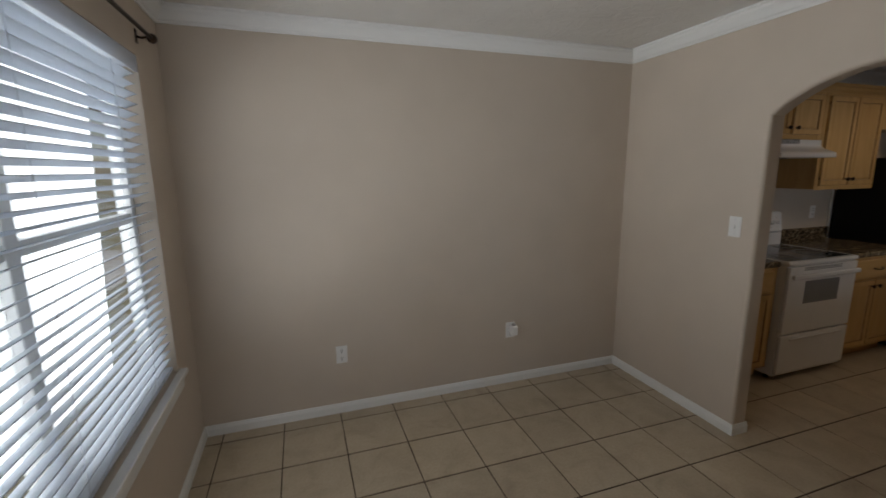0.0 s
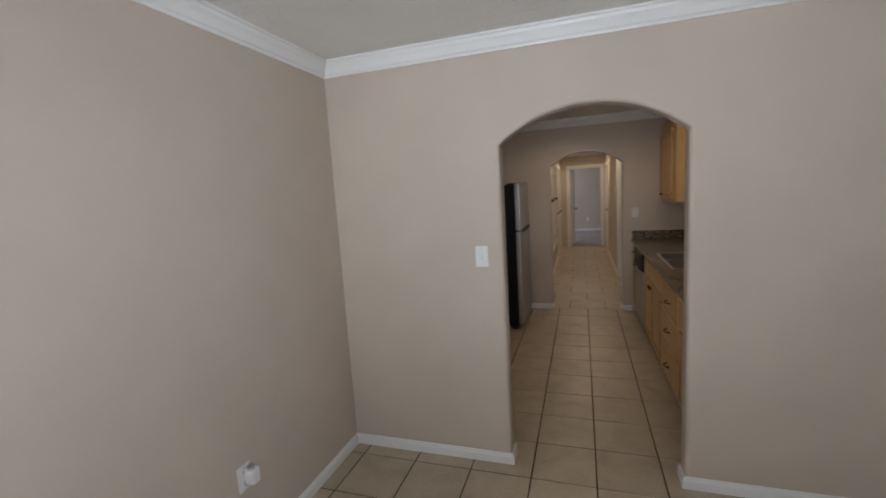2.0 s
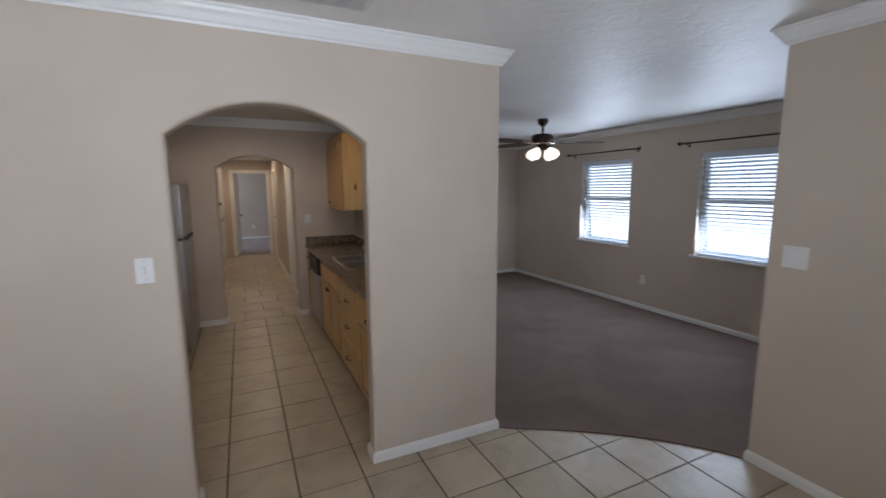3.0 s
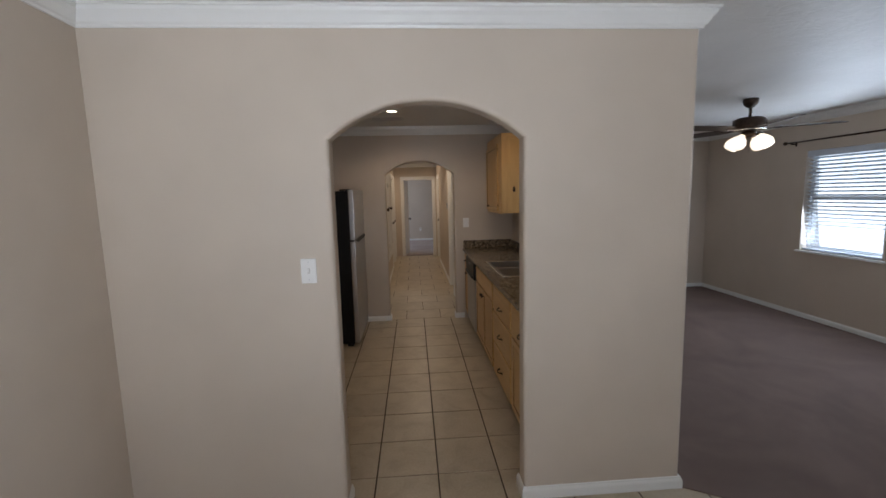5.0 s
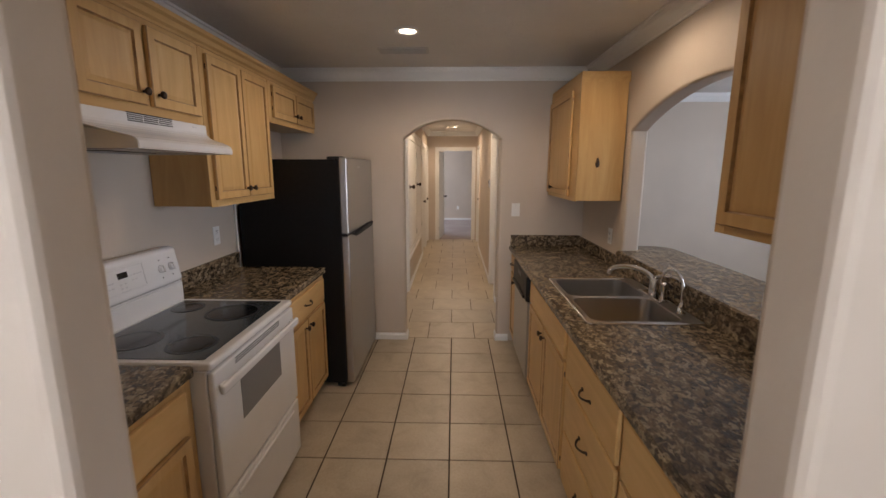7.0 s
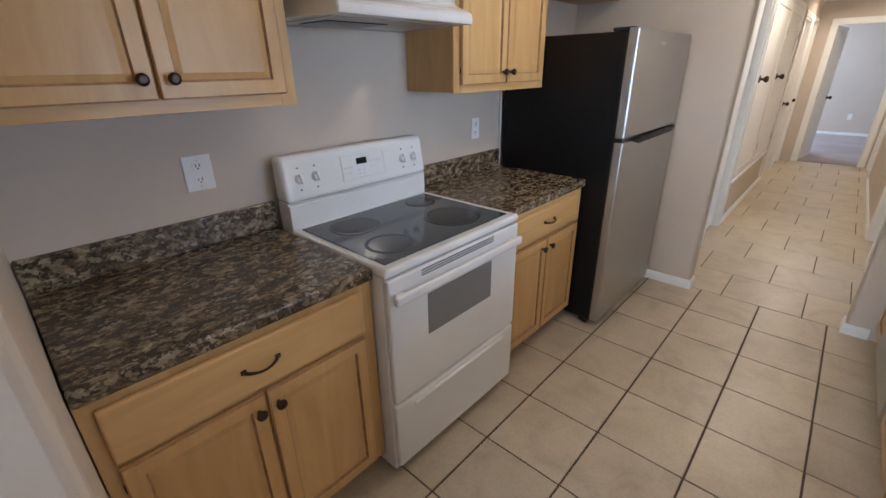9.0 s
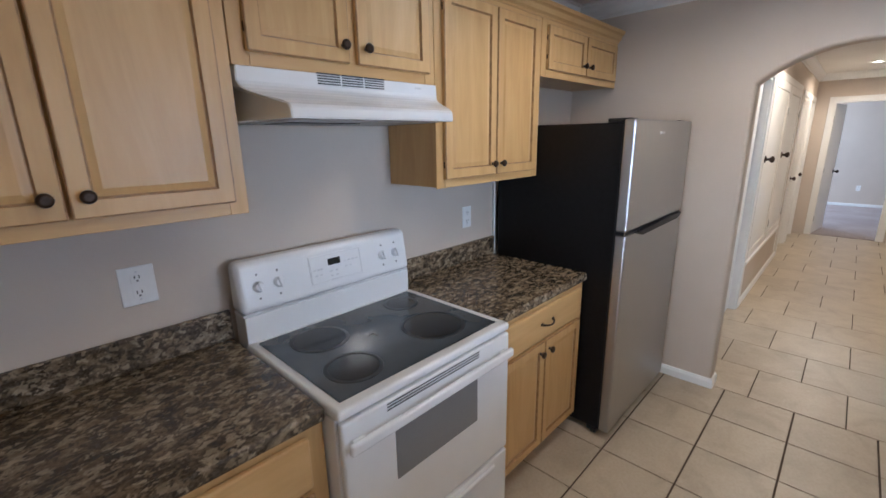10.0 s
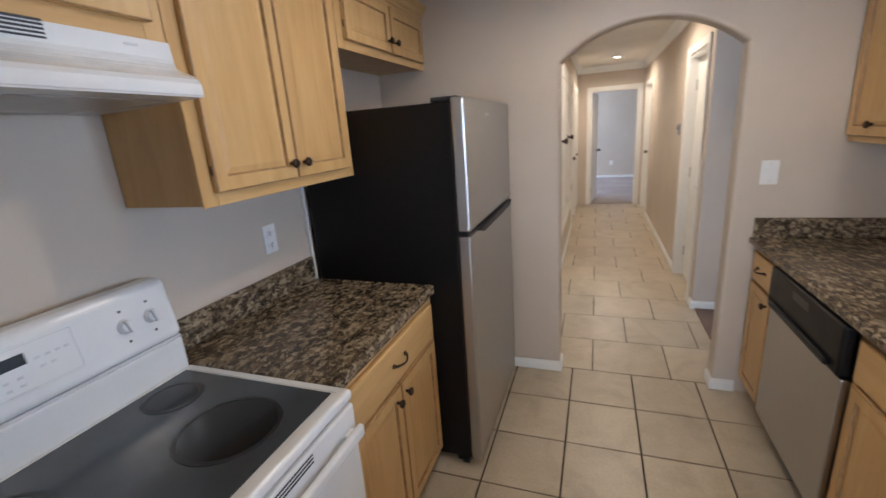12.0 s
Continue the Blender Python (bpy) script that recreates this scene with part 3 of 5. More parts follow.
base_cabinet("narrow maple base cabinet between range and refrigerator", (3.973, 2.095), 0, 0.755, 0.60,
             [(0.03, 0.720, 0.692, 0.845, True)], [(0.03, 0.369, 0.115, 0.675, 0.328, 0.03), (0.377, 0.720, 0.115, 0.675, 0.405, 0.720)])


def counter_edge(x0, x1, y0, y1, z0=0.872, z1=0.914):
    """A laminate top with a rolled front edge."""
    return box(x0, x1, y0, y1, z0, z1, 0.009, 3)


def left_counter(label, x0, x1):
    c = thing("countertop", label, "countertop", "laminate countertops")
    part("top", counter_edge(x0, x1, 2.075, KY1 - 0.002), LAMINATE, c)
    part("backsplash", box(x0, x1, KY1 - 0.024, KY1 - 0.0025, 0.9145, 1.022, 0.005, 2), LAMINATE, c)
    return c


left_counter("brown mottled stone-look laminate countertop with a low backsplash", KX0 + 0.004, 3.202)
left_counter("short brown mottled laminate countertop beside the range", 3.969, 4.738)


def electric_range():
    t = thing("electric_range", "white freestanding electric range with a black glass top", "range", at=(3.207, 2.03, 0))
    w = 0.756
    body = part("body", box(0, w, 0.012, 0.645, 0.035, 0.885, 0.004, 2), WHITE, t)
    for x in (0.04, w - 0.04):
        for y in (0.08, 0.58):
            part("foot", lathe([(0.018, 0.001), (0.018, 0.012), (0.008, 0.014), (0.008, 0.05)], pose(x, y, 0), 10), BLACKPLASTIC, t, "black levelling foot")
    rim = box(-0.002, w + 0.002, -0.012, 0.56, 0.885, 0.917, 0.012, 4)
    rim.normal_update()
    top = max((f for f in rim.faces if f.normal.z > 0.99), key=lambda f: f.calc_area())
    bmesh.ops.inset_region(rim, faces=[top], thickness=0.022, depth=0)
    bmesh.ops.inset_region(rim, faces=[top], thickness=0.003, depth=-0.003)
    part("cooktop_frame", rim, WHITE, t, "white rounded cooktop frame")
    glass = part("cooktop_glass", box(0.032, w - 0.032, 0.030, 0.538, 0.9145, 0.9175, 0.001, 1), HOBGLASS, t, "glossy dark grey ceramic glass")
    for x, y, r in ((0.165, 0.155, 0.088), (0.545, 0.190, 0.117), (0.195, 0.405, 0.098), (0.605, 0.445, 0.070)):
        ring = part("burner", lathe([(r, 0), (r, 0.0009), (r - 0.004, 0.0012), (0.001, 0.0012)], pose(x, y, 0.9175), 40), BURNER, glass, "round dark burner zone")
        o = bmesh.new()
        rows = [[o.verts.new((x + rr * math.cos(2 * math.pi * k / 40), y + rr * math.sin(2 * math.pi * k / 40), zz)) for k in range(40)] for rr, zz in ((r + 0.004, 0.9176), (r + 0.003, 0.9191), (r - 0.009, 0.9191), (r - 0.010, 0.9176))]
        for e0, e1 in zip(rows, rows[1:]):
            for k in range(40):
                o.faces.new((e0[k], e0[(k + 1) % 40], e1[(k + 1) % 40], e1[k]))
        part("burner_outline", o, BLACKPLASTIC, ring)
    # backguard: a low riser, then the control panel leaning back a little
    part("riser", box(0.006, w - 0.006, 0.556, 0.645, 0.885, 1.012, 0.004, 2), WHITE, t)
    panel = box(0, w, 0.548, 0.648, 1.020, 1.200, 0.022, 5)
    for v in panel.verts:
        if v.co.y < 0.60:
            v.co.y += (v.co.z - 1.02) * 0.16
    cp = part("control_panel", panel, WHITE, t, "white control panel with rounded corners")
    part("panel_seam", box(0.004, w - 0.004, 0.562, 0.64, 1.0125, 1.0195), MARK, t)

    def on_panel(z):
        return 0.548 + (z - 1.02) * 0.16
    for x in (0.068, 0.142, 0.610, 0.682):
        z = 1.110
        m = pose(x, on_panel(z), z, 90 - 9, 0, 0)
        k = part("control_knob", lathe([(0.020, 0), (0.020, 0.003), (0.016, 0.005), (0.015, 0.012), (0.013, 0.015)], m, 24), WHITE, cp, "white range knob")
        grip = box(-0.0042, 0.0042, -0.018, 0.018, 0.006, 0.024, 0.003, 2)
        bmesh.ops.transform(grip, matrix=m @ pose(0, 0, 0, 0, 0, 12), verts=grip.verts)
        part("grip", grip, WHITE, k)
        for dz in (0.042, -0.042):
            part("dot", box(x - 0.003, x + 0.003, on_panel(z + dz) - 0.0012, on_panel(z + dz) + 0.001, z + dz - 0.003, z + dz + 0.003), DARKGAP, cp)
    # clock field with display and touch marks
    fld = box(0.265, 0.500, -0.0015, 0.0008, -0.055, 0.055, 0.0007, 1)
    mp = pose(0, on_panel(1.115), 1.115, -9, 0, 0)
    bmesh.ops.transform(fld, matrix=mp, verts=fld.verts)
    field = part("clock_field", fld, WHITE, cp, "off-white clock field")
    d = box(0.345, 0.400, -0.0035, -0.0012, 0.008, 0.034, 0.0006, 1)
    bmesh.ops.transform(d, matrix=mp, verts=d.verts)
    part("display", d, DISPLAY, field, "black clock display")
    for gx, gz in ((0.285, 0.0), (0.300, 0.0), (0.315, 0.0), (0.290, -0.022), (0.310, -0.022), (0.420, 0.012), (0.440, 0.012), (0.460, 0.012), (0.478, 0.012), (0.425, -0.010), (0.445, -0.010), (0.355, -0.016), (0.380, -0.016), (0.355, -0.034), (0.380, -0.034)):
        mk = box(gx - 0.005, gx + 0.005, -0.0030, -0.0013, gz - 0.003, gz + 0.003)
        bmesh.ops.transform(mk, matrix=mp, verts=mk.verts)
        part("touch_mark", mk, MARK, field)
    for x0, x1, z0, z1 in ((0.270, 0.495, 0.0490, 0.0505), (0.270, 0.495, -0.0505, -0.0490), (0.2685, 0.270, -0.0505, 0.0505), (0.495, 0.4965, -0.0505, 0.0505)):
        ln = box(x0, x1, -0.0026, -0.0013, z0, z1)
        bmesh.ops.transform(ln, matrix=mp, verts=ln.verts)
        part("outline", ln, MARK, field)
    lg = box(0.350, 0.400, -0.0030, -0.0013, -0.052, -0.047)
    bmesh.ops.transform(lg, matrix=mp, verts=lg.verts)
    part("emblem", lg, MARK, field)
    # oven door
    door = part("oven_door", box(0.004, w - 0.004, -0.014, 0.011, 0.372, 0.878, 0.008, 3), WHITE, t)
    win = box(0.180, 0.560, -0.0160, -0.0135, 0.595, 0.765, 0.0008, 1)
    part("oven_window", win, OVENGLASS, door, "grey dotted oven window")
    for i in range(3):
        part("vent_slot", box(0.155, 0.570, -0.0152, -0.0135, 0.846 + i * 0.0095, 0.8500 + i * 0.0095), SLOT, door)
    h = box(0.012, w - 0.012, -0.046, -0.026, 0.790, 0.826, 0.009, 4)
    for s in (0.03, w - 0.07):
        box(s, s + 0.04, -0.040, -0.012, 0.793, 0.822, 0.006, 2, h)
    part("door_handle", h, WHITE, door, "white bar handle")
    # drawer
    dr = part("storage_drawer", box(0.004, w - 0.004, -0.014, 0.011, 0.062, 0.360, 0.008, 3), WHITE, t)
    lip = box(0.09, w - 0.09, -0.026, -0.012, 0.318, 0.338, 0.006, 3)
    part("pull_lip", lip, WHITE, dr)
    return t


electric_range()


def range_hood():
    t = thing("range_hood", "white under-cabinet range hood with vent slots", "hood", at=(3.209, 2.40, 0))
    w = 0.757
    # side outline, front to back: (y, z)
    outline = [(0.297, 1.654), (0.297, 1.795), (-0.012, 1.795), (-0.013, 1.757), (-0.018, 1.747), (-0.030, 1.737), (-0.052, 1.727), (-0.085, 1.717), (-0.120, 1.708), (-0.150, 1.699), (-0.168, 1.691), (-0.176, 1.681), (-0.178, 1.668), (-0.178, 1.656), (-0.175, 1.654)]
    b = bmesh.new()
    rows = []
    for y, z in outline:
        rows.append([b.verts.new((0, y, z)), b.verts.new((w, y, z))])
    n = len(rows)
    for i in range(n):
        b.faces.new((rows[i][0], rows[i][1], rows[(i + 1) % n][1], rows[(i + 1) % n][0]))
    b.faces.new([r[0] for r in rows])
    b.faces.new([r[1] for r in rows][::-1])
    # the lip is narrower than the body: chamfered front corners
    for v in b.verts:
        if v.co.y < -0.015:
            f = min(1, (-0.012 - v.co.y) / 0.16)
            v.co.x += 0.062 * f if v.co.x < w / 2 else -0.085 * f
    bmesh.ops.recalc_face_normals(b, faces=b.faces)
    bmesh.ops.bevel(b, geom=[e for e in b.edges if e.calc_face_angle(0) > 0.7], offset=0.0025, segments=2, affect='EDGES')
    body = part("canopy", b, WHITE, t)
    for k in range(3):
        x = 0.243 + k * 0.088
        for i in range(5):
            z = 1.7655 + i * 0.0075
            y = -0.0125
            part("vent_slot", box(x, x + 0.080, y - 0.0018, y + 0.004, z - 0.002, z + 0.002), SLOT, body)
    part("filter", box(0.09, w - 0.11, -0.10, 0.20, 1.6515, 1.6545, 0.001, 1), GREYSTEEL, t, "grey mesh grease filter")
    part("lamp_lens", box(0.14, 0.40, 0.0, 0.17, 1.6485, 1.6512, 0.001, 1), BLACKPLASTIC, t, "dark lamp cover")
    part("emblem", box(0.645, 0.675, -0.0145, -0.0115, 1.7760, 1.7810), MARK, t)
    return t


range_hood()


def refrigerator():
    t = thing("refrigerator", "black and stainless steel top-freezer refrigerator", "refrigerator", at=(4.724, 1.895, 0))
    w = 0.862
    part("cabinet", box(0.022, w - 0.004, 0.062, 0.765, 0.03, 1.655, 0.006, 2), BLACK, t, "black textured sides")
    part("kick_grille", box(0.01, w - 0.01, 0.07, 0.10, 0.008, 0.0295), BLACKPLASTIC, t)
    for x in (0.05, w - 0.05):
        for y in (0.12, 0.68):
            part("foot", lathe([(0.02, 0.001), (0.02, 0.03)], pose(x, y, 0), 10), BLACKPLASTIC, t)
    up = part("freezer_door", box(-0.002, w + 0.002, 0.0, 0.052, 1.150, 1.668, 0.009, 3), STEEL, t, "brushed stainless door")
    lo = part("fridge_door", box(-0.002, w + 0.002, 0.0, 0.052, 0.045, 1.132, 0.009, 3), STEEL, t, "brushed stainless door")
    part("door_gasket", box(0.01, w - 0.01, 0.052, 0.062, 0.06, 1.65), BLACKPLASTIC, t)
    part("door_gap", box(0.0, w, 0.010, 0.052, 1.1325, 1.1495), BLACKPLASTIC, t)
    # slanting pocket handle between the doors
    b = bmesh.new()
    pts = [(0.10, 1.134), (0.20, 1.108), (0.77, 1.112), (0.845, 1.142), (0.60, 1.146)]
    f = b.faces.new([b.verts.new((x, -0.012, z)) for x, z in pts])
    out = bmesh.ops.extrude_face_region(b, geom=[f])
    for v in out["geom"]:
        if isinstance(v, bmesh.types.BMVert):
            v.co.y = 0.006
    bmesh.ops.recalc_face_normals(b, faces=b.faces)
    bmesh.ops.bevel(b, geom=b.edges[:], offset=0.003, segments=2, affect='EDGES')
    part("pocket_handle", b, BLACK, lo, "black slanted pocket handle")
    part("hinge_cover", box(0.02, 0.11, 0.03, 0.14, 1.656, 1.674, 0.006, 2), BLACKPLASTIC, t)
    part("hinge_cover", box(w - 0.11, w - 0.02, 0.03, 0.14, 1.656, 1.674, 0.006, 2), BLACKPLASTIC, t)
    part("emblem", box(0.33, 0.40, -0.0012, 0.0005, 1.60, 1.612), MARK, up)
    return t


refrigerator()
structure("trim_strip", box(4.7395, 4.757, KY1 - 0.018, KY1, 0.09, 1.385, 0.002, 1), TRIM, "thin white vertical trim strip", "trim")

# ---- kitchen: sink side ----
YR = 0.630
base_cabinet("narrow maple base cabinet with a drawer and a door", (KX1 - 0.004, YR), 180, 0.318, 0.598,
             [(0.02, 0.298, 0.70, 0.845, True)], [(0.02, 0.298, 0.115, 0.685, 0.265, 0.02)])
base_cabinet("maple sink base cabinet with false fronts and two doors", (4.690, YR), 180, 0.972, 0.598,
             [(0.03, 0.942, 0.70, 0.845, False)], [(0.03, 0.482, 0.115, 0.685, 0.450, 0.03), (0.490, 0.942, 0.115, 0.685, 0.522, 0.942)], sink=True)
base_cabinet("maple drawer base with three bow-handled drawers", (3.714, YR), 180, 0.652, 0.598,
             [(0.02, 0.632, 0.640, 0.845, -0.025), (0.02, 0.632, 0.385, 0.625, -0.006), (0.02, 0.632, 0.115, 0.370, -0.012)], [])
base_cabinet("maple base cabinet with a drawer beside the arch", (3.060, YR), 180, 0.618, 0.598,
             [(0.02, 0.598, 0.640, 0.845, -0.025)], [(0.02, 0.598, 0.115, 0.625, 0.565, 0.02)])


def dishwasher():
    t = thing("dishwasher", "stainless dishwasher with a black control panel", "dishwasher", at=(5.338, 0.655, 0), turn=180)
    w = 0.640
    part("tub", box(0, w, 0.03, 0.60, 0.09, 0.868), BLACKPLASTIC, t)
    part("kick_plate", box(0.005, w - 0.005, 0.085, 0.11, 0.004, 0.089), BLACKPLASTIC, t)
    part("door_panel", box(0.006, w - 0.006, 0.0, 0.0295, 0.105, 0.670, 0.005, 2), STEEL, t, "brushed steel door panel")
    cp = part("control_panel", box(0.004, w - 0.004, -0.014, 0.0295, 0.677, 0.862, 0.012, 3), BLACK, t, "glossy black control panel")
    part("grip", box(0.06, w - 0.06, -0.030, -0.013, 0.690, 0.716, 0.008, 3), BLACK, cp)
    part("latch", box(0.25, 0.39, -0.0145, -0.0115, 0.80, 0.835, 0.002, 1), BLACKPLASTIC, cp)
    return t


dishwasher()

SX0, SX1, SY0, SY1 = 3.650, 4.455, 0.052, 0.575


def sink_counter():
    c = thing("countertop", "long brown mottled laminate countertop round the sink", "countertop", "laminate countertops")
    x0, x1, y0, y1, z0, z1 = KX0 + 0.004, KX1 - 0.003, KY0 + 0.002, 0.672, 0.872, 0.914
    a, d, e, f = SX0 + 0.02, SX1 - 0.02, SY0 + 0.02, SY1 - 0.02
    b = bmesh.new()
    # top with a hole for the sink: ring of quads, thickened, with the outer edge rolled
    o = [b.verts.new((x, y, z1)) for x, y in ((x0, y0), (x1, y0), (x1, y1), (x0, y1))]
    i = [b.verts.new((x, y, z1)) for x, y in ((a, e), (d, e), (d, f), (a, f))]
    fs = [b.faces.new((o[k], o[(k + 1) % 4], i[(k + 1) % 4], i[k])) for k in range(4)]
    out = bmesh.ops.extrude_face_region(b, geom=fs)
    for v in out["geom"]:
        if isinstance(v, bmesh.types.BMVert):
            v.co.z = z0
    bmesh.ops.recalc_face_normals(b, faces=b.faces)
    pick = [ed for ed in b.edges if all(abs(v.co.y - y1) < 1e-5 for v in ed.verts) and abs(ed.verts[0].co.z - ed.verts[1].co.z) < 1e-5]
    bmesh.ops.bevel(b, geom=pick, offset=0.010, segments=3, affect='EDGES')
    part("top", b, LAMINATE, c)
    part("backsplash", box(x0, x1, KY0 + 0.0025, KY0 + 0.022, 0.9145, 1.000, 0.005, 2), LAMINATE, c)
    part("end_splash", box(x1 - 0.021, x1, KY0 + 0.0225, 0.660, 0.9145, 1.012, 0.005, 2), LAMINATE, c)
    return c


sink_counter()


def bar_counter():
    c = thing("bar_counter", "brown laminate bar ledge on the pass-through sill", "countertop")
    pts = [(PX0 + 0.004, 0.062), (PX0 + 0.004, -0.055), (PX0 - 0.10, -0.065)]
    cx0, cx1, r = PX0 - 0.10, PX1 + 0.19, 0.14
    for k in range(9):
        an = math.pi + math.pi / 2 * k / 8
        pts.append((cx0 + r + r * math.cos(an), -0.37 + r + r * math.sin(an)))
    for k in range(9):
        an = 1.5 * math.pi + math.pi / 2 * k / 8
        pts.append((cx1 - r + r * math.cos(an), -0.37 + r + r * math.sin(an)))
    pts += [(cx1, -0.065), (PX1 - 0.004, -0.062), (PX1 - 0.004, 0.062)]
    b = carpet_slab(pts, SILL + 0.001, SILL + 0.041)
    bmesh.ops.recalc_face_normals(b, faces=b.faces)
    bmesh.ops.bevel(b, geom=[e for e in b.edges if abs(e.verts[0].co.z - e.verts[1].co.z) < 1e-5], offset=0.007, segments=3, affect='EDGES')
    part("ledge", b, LAMINATE, c)
    return c


bar_counter()


def round_rect(x0, x1, y0, y1, rad, n=6):
    """Points round a rectangle with rounded corners, counter-clockwise from the lower right."""
    pts = []
    for cx, cy, a0 in ((x1 - rad, y0 + rad, -90), (x1 - rad, y1 - rad, 0), (x0 + rad, y1 - rad, 90), (x0 + rad, y0 + rad, 180)):
        for k in range(n + 1):
            an = radians(a0 + 90 * k / n)
            pts.append((cx + rad * math.cos(an), cy + rad * math.sin(an)))
    return pts


def loft(loops, bm, cap=False):
    """Skin through closed loops of points (x, y, z) of equal length."""
    rows = [[bm.verts.new(p) for p in lp] for lp in loops]
    n = len(rows[0])
    for a, c in zip(rows, rows[1:]):
        for k in range(n):
            bm.faces.new((a[k], a[(k + 1) % n], c[(k + 1) % n], c[k]))
    if cap:
        bm.faces.new(rows[-1])
    return bm


def kitchen_sink():
    t = thing("kitchen_sink", "stainless steel double-bowl drop-in sink", "sink", at=(0, 0, 0))
    z = 0.9150
    mid = (SX0 + SX1) / 2
    yb0, yb1 = SY0 + 0.080, SY1 - 0.024
    rim = bmesh.new()
    for c0, c1, x0, x1 in ((SX0, mid, SX0 + 0.024, mid - 0.011), (mid, SX1, mid + 0.011, SX1 - 0.024)):
        cell = round_rect(c0, c1, SY0, SY1, 0.0005)
        hole = round_rect(x0, x1, yb0, yb1, 0.055)
        inner = round_rect(x0 + 0.004, x1 - 0.004, yb0 + 0.004, yb1 - 0.004, 0.052)
        loft([[(x, y, z + 0.004) for x, y in cell], [(x, y, z + 0.006) for x, y in hole], [(x, y, z + 0.003) for x, y in inner]], rim)
        bowl_bm = bmesh.new()
        loops = []
        for inset, rad, dz in ((0.004, 0.052, 0.003), (0.006, 0.050, -0.010), (0.010, 0.050, -0.135), (0.016, 0.050, -0.160), (0.030, 0.045, -0.175), (0.050, 0.040, -0.180)):
            loops.append([(x, y, z + dz) for x, y in round_rect(x0 + inset, x1 - inset, yb0 + inset, yb1 - inset, rad)])
        loft(loops, bowl_bm, True)
        for f in bowl_bm.faces:
            f.smooth = True
        bowl = part("bowl", bowl_bm, SINK_STEEL, t)
        mx, my = (x0 + x1) / 2, (yb0 + yb1) / 2
        dr = part("drain", lathe([(0.042, 0), (0.042, 0.003), (0.034, 0.004), (0.030, 0.001), (0.004, 0.001)], pose(mx, my, z - 0.1799), 24), CHROME, bowl)
        part("strainer", lathe([(0.018, 0), (0.016, 0.006), (0.004, 0.009)], pose(mx, my, z - 0.178), 14), DARKGAP, dr)
    outer = round_rect(SX0 - 0.004, SX1 + 0.004, SY0 - 0.004, SY1 + 0.004, 0.022)
    part("rim", rim, SINK_STEEL, t, "brushed steel deck")
    bead = loft([[(x, y, z - 0.0004) for x, y in outer]] + [[(x, y, z + h) for x, y in round_rect(SX0 + d, SX1 - d, SY0 + d, SY1 - d, 0.020)] for d, h in ((-0.004, 0.003), (-0.001, 0.0062), (0.003, 0.0062), (0.006, 0.0042))], bmesh.new())
    for f in bead.faces:
        f.smooth = True
    part("rim_bead", bead, CHROME, t, "bright polished rolled rim")
    return t


kitchen_sink()


def arc_points(base, tip, height, n=14, rise=0.0):
    """Spout line: up from base, over in an arc, down to tip."""
    b0, t0 = Vector(base), Vector(tip)
    pts = [b0, b0 + Vector((0, 0, rise * 0.5))]
    for i in range(n + 1):
        s = i / n
        p = b0.lerp(t0, (1 - math.cos(math.pi * s)) / 2)
        if s >= 0.5:
            k = (s - 0.5) * 2
            p.z = (b0.z + height) * (1 - k * k) + t0.z * k * k
        else:
            k = 1 - s * 2
            p.z = (b0.z + height) * (1 - k * k) + (b0.z + rise) * k * k
        pts.append(p)
    return pts


def faucet():
    z = 0.9215
    t = thing("faucet", "chrome single-lever kitchen faucet with a low curved spout", "faucet", at=(4.06, 0.105, z))
    part("base_plate", box(-0.12, 0.12, -0.026, 0.026, 0.0, 0.010, 0.004, 3), CHROME, t)
    part("body", lathe([(0.026, 0.010), (0.025, 0.05), (0.022, 0.075), (0.020, 0.095), (0.012, 0.105)], None, 20), CHROME, t)
    part("spout", tube(arc_points((0.0, 0.01, 0.06), (0.16, 0.185, 0.085), 0.085, 14, 0.01), [0.014] * 6 + [0.0125] * 11, 12), CHROME, t)
    part("lever", tube([(0, 0, 0.103), (-0.02, -0.01, 0.118), (-0.06, -0.03, 0.128), (-0.085, -0.04, 0.126)], [0.010, 0.009, 0.007, 0.006], 10), CHROME, t)
    part("side_sprayer", lathe([(0.020, 0.010), (0.018, 0.018), (0.011, 0.03), (0.010, 0.065), (0.015, 0.085), (0.014, 0.10), (0.006, 0.106)], pose(-0.10, 0, 0), 16), CHROME, t)
    return t


faucet()


def filter_tap():
    z = 0.9215
    t = thing("filter_tap", "slim chrome gooseneck filtered-water tap", "faucet", at=(3.78, 0.105, z))
    part("base", lathe([(0.022, 0), (0.022, 0.006), (0.013, 0.012), (0.012, 0.045), (0.008, 0.055)], None, 18), CHROME, t)
    part("gooseneck", tube(arc_points((0, 0, 0.045), (0.150, 0.03, 0.105), 0.150, 16, 0.06), 0.0065, 10), CHROME, t)
    part("lever", tube([(0, 0, 0.03), (-0.03, 0.022, 0.034), (-0.055, 0.04, 0.040)], [0.007, 0.005, 0.0075], 10), CHROME, t)
    return t


filter_tap()

cab = upper_cabinet("maple wall cabinet at the hall end with a bronze catch", (KX1 - 0.003, 0.34), 180, 0.857, 0.308, 1.372, 2.160,
                    [(0.02, 0.69, 0.22, 0.69)])
b = lathe([(0.004, -0.032), (0.012, -0.024), (0.015, -0.006), (0.011, 0.012), (0.007, 0.026), (0.003, 0.034)], pose(0.8575, 0.135, 1.635), 10)
for v in b.verts:
    v.co.x = 0.8575 + (v.co.x - 0.8575) * 0.5
part("bottle_opener", b, BRONZE, cab, "small dark bronze fitting")
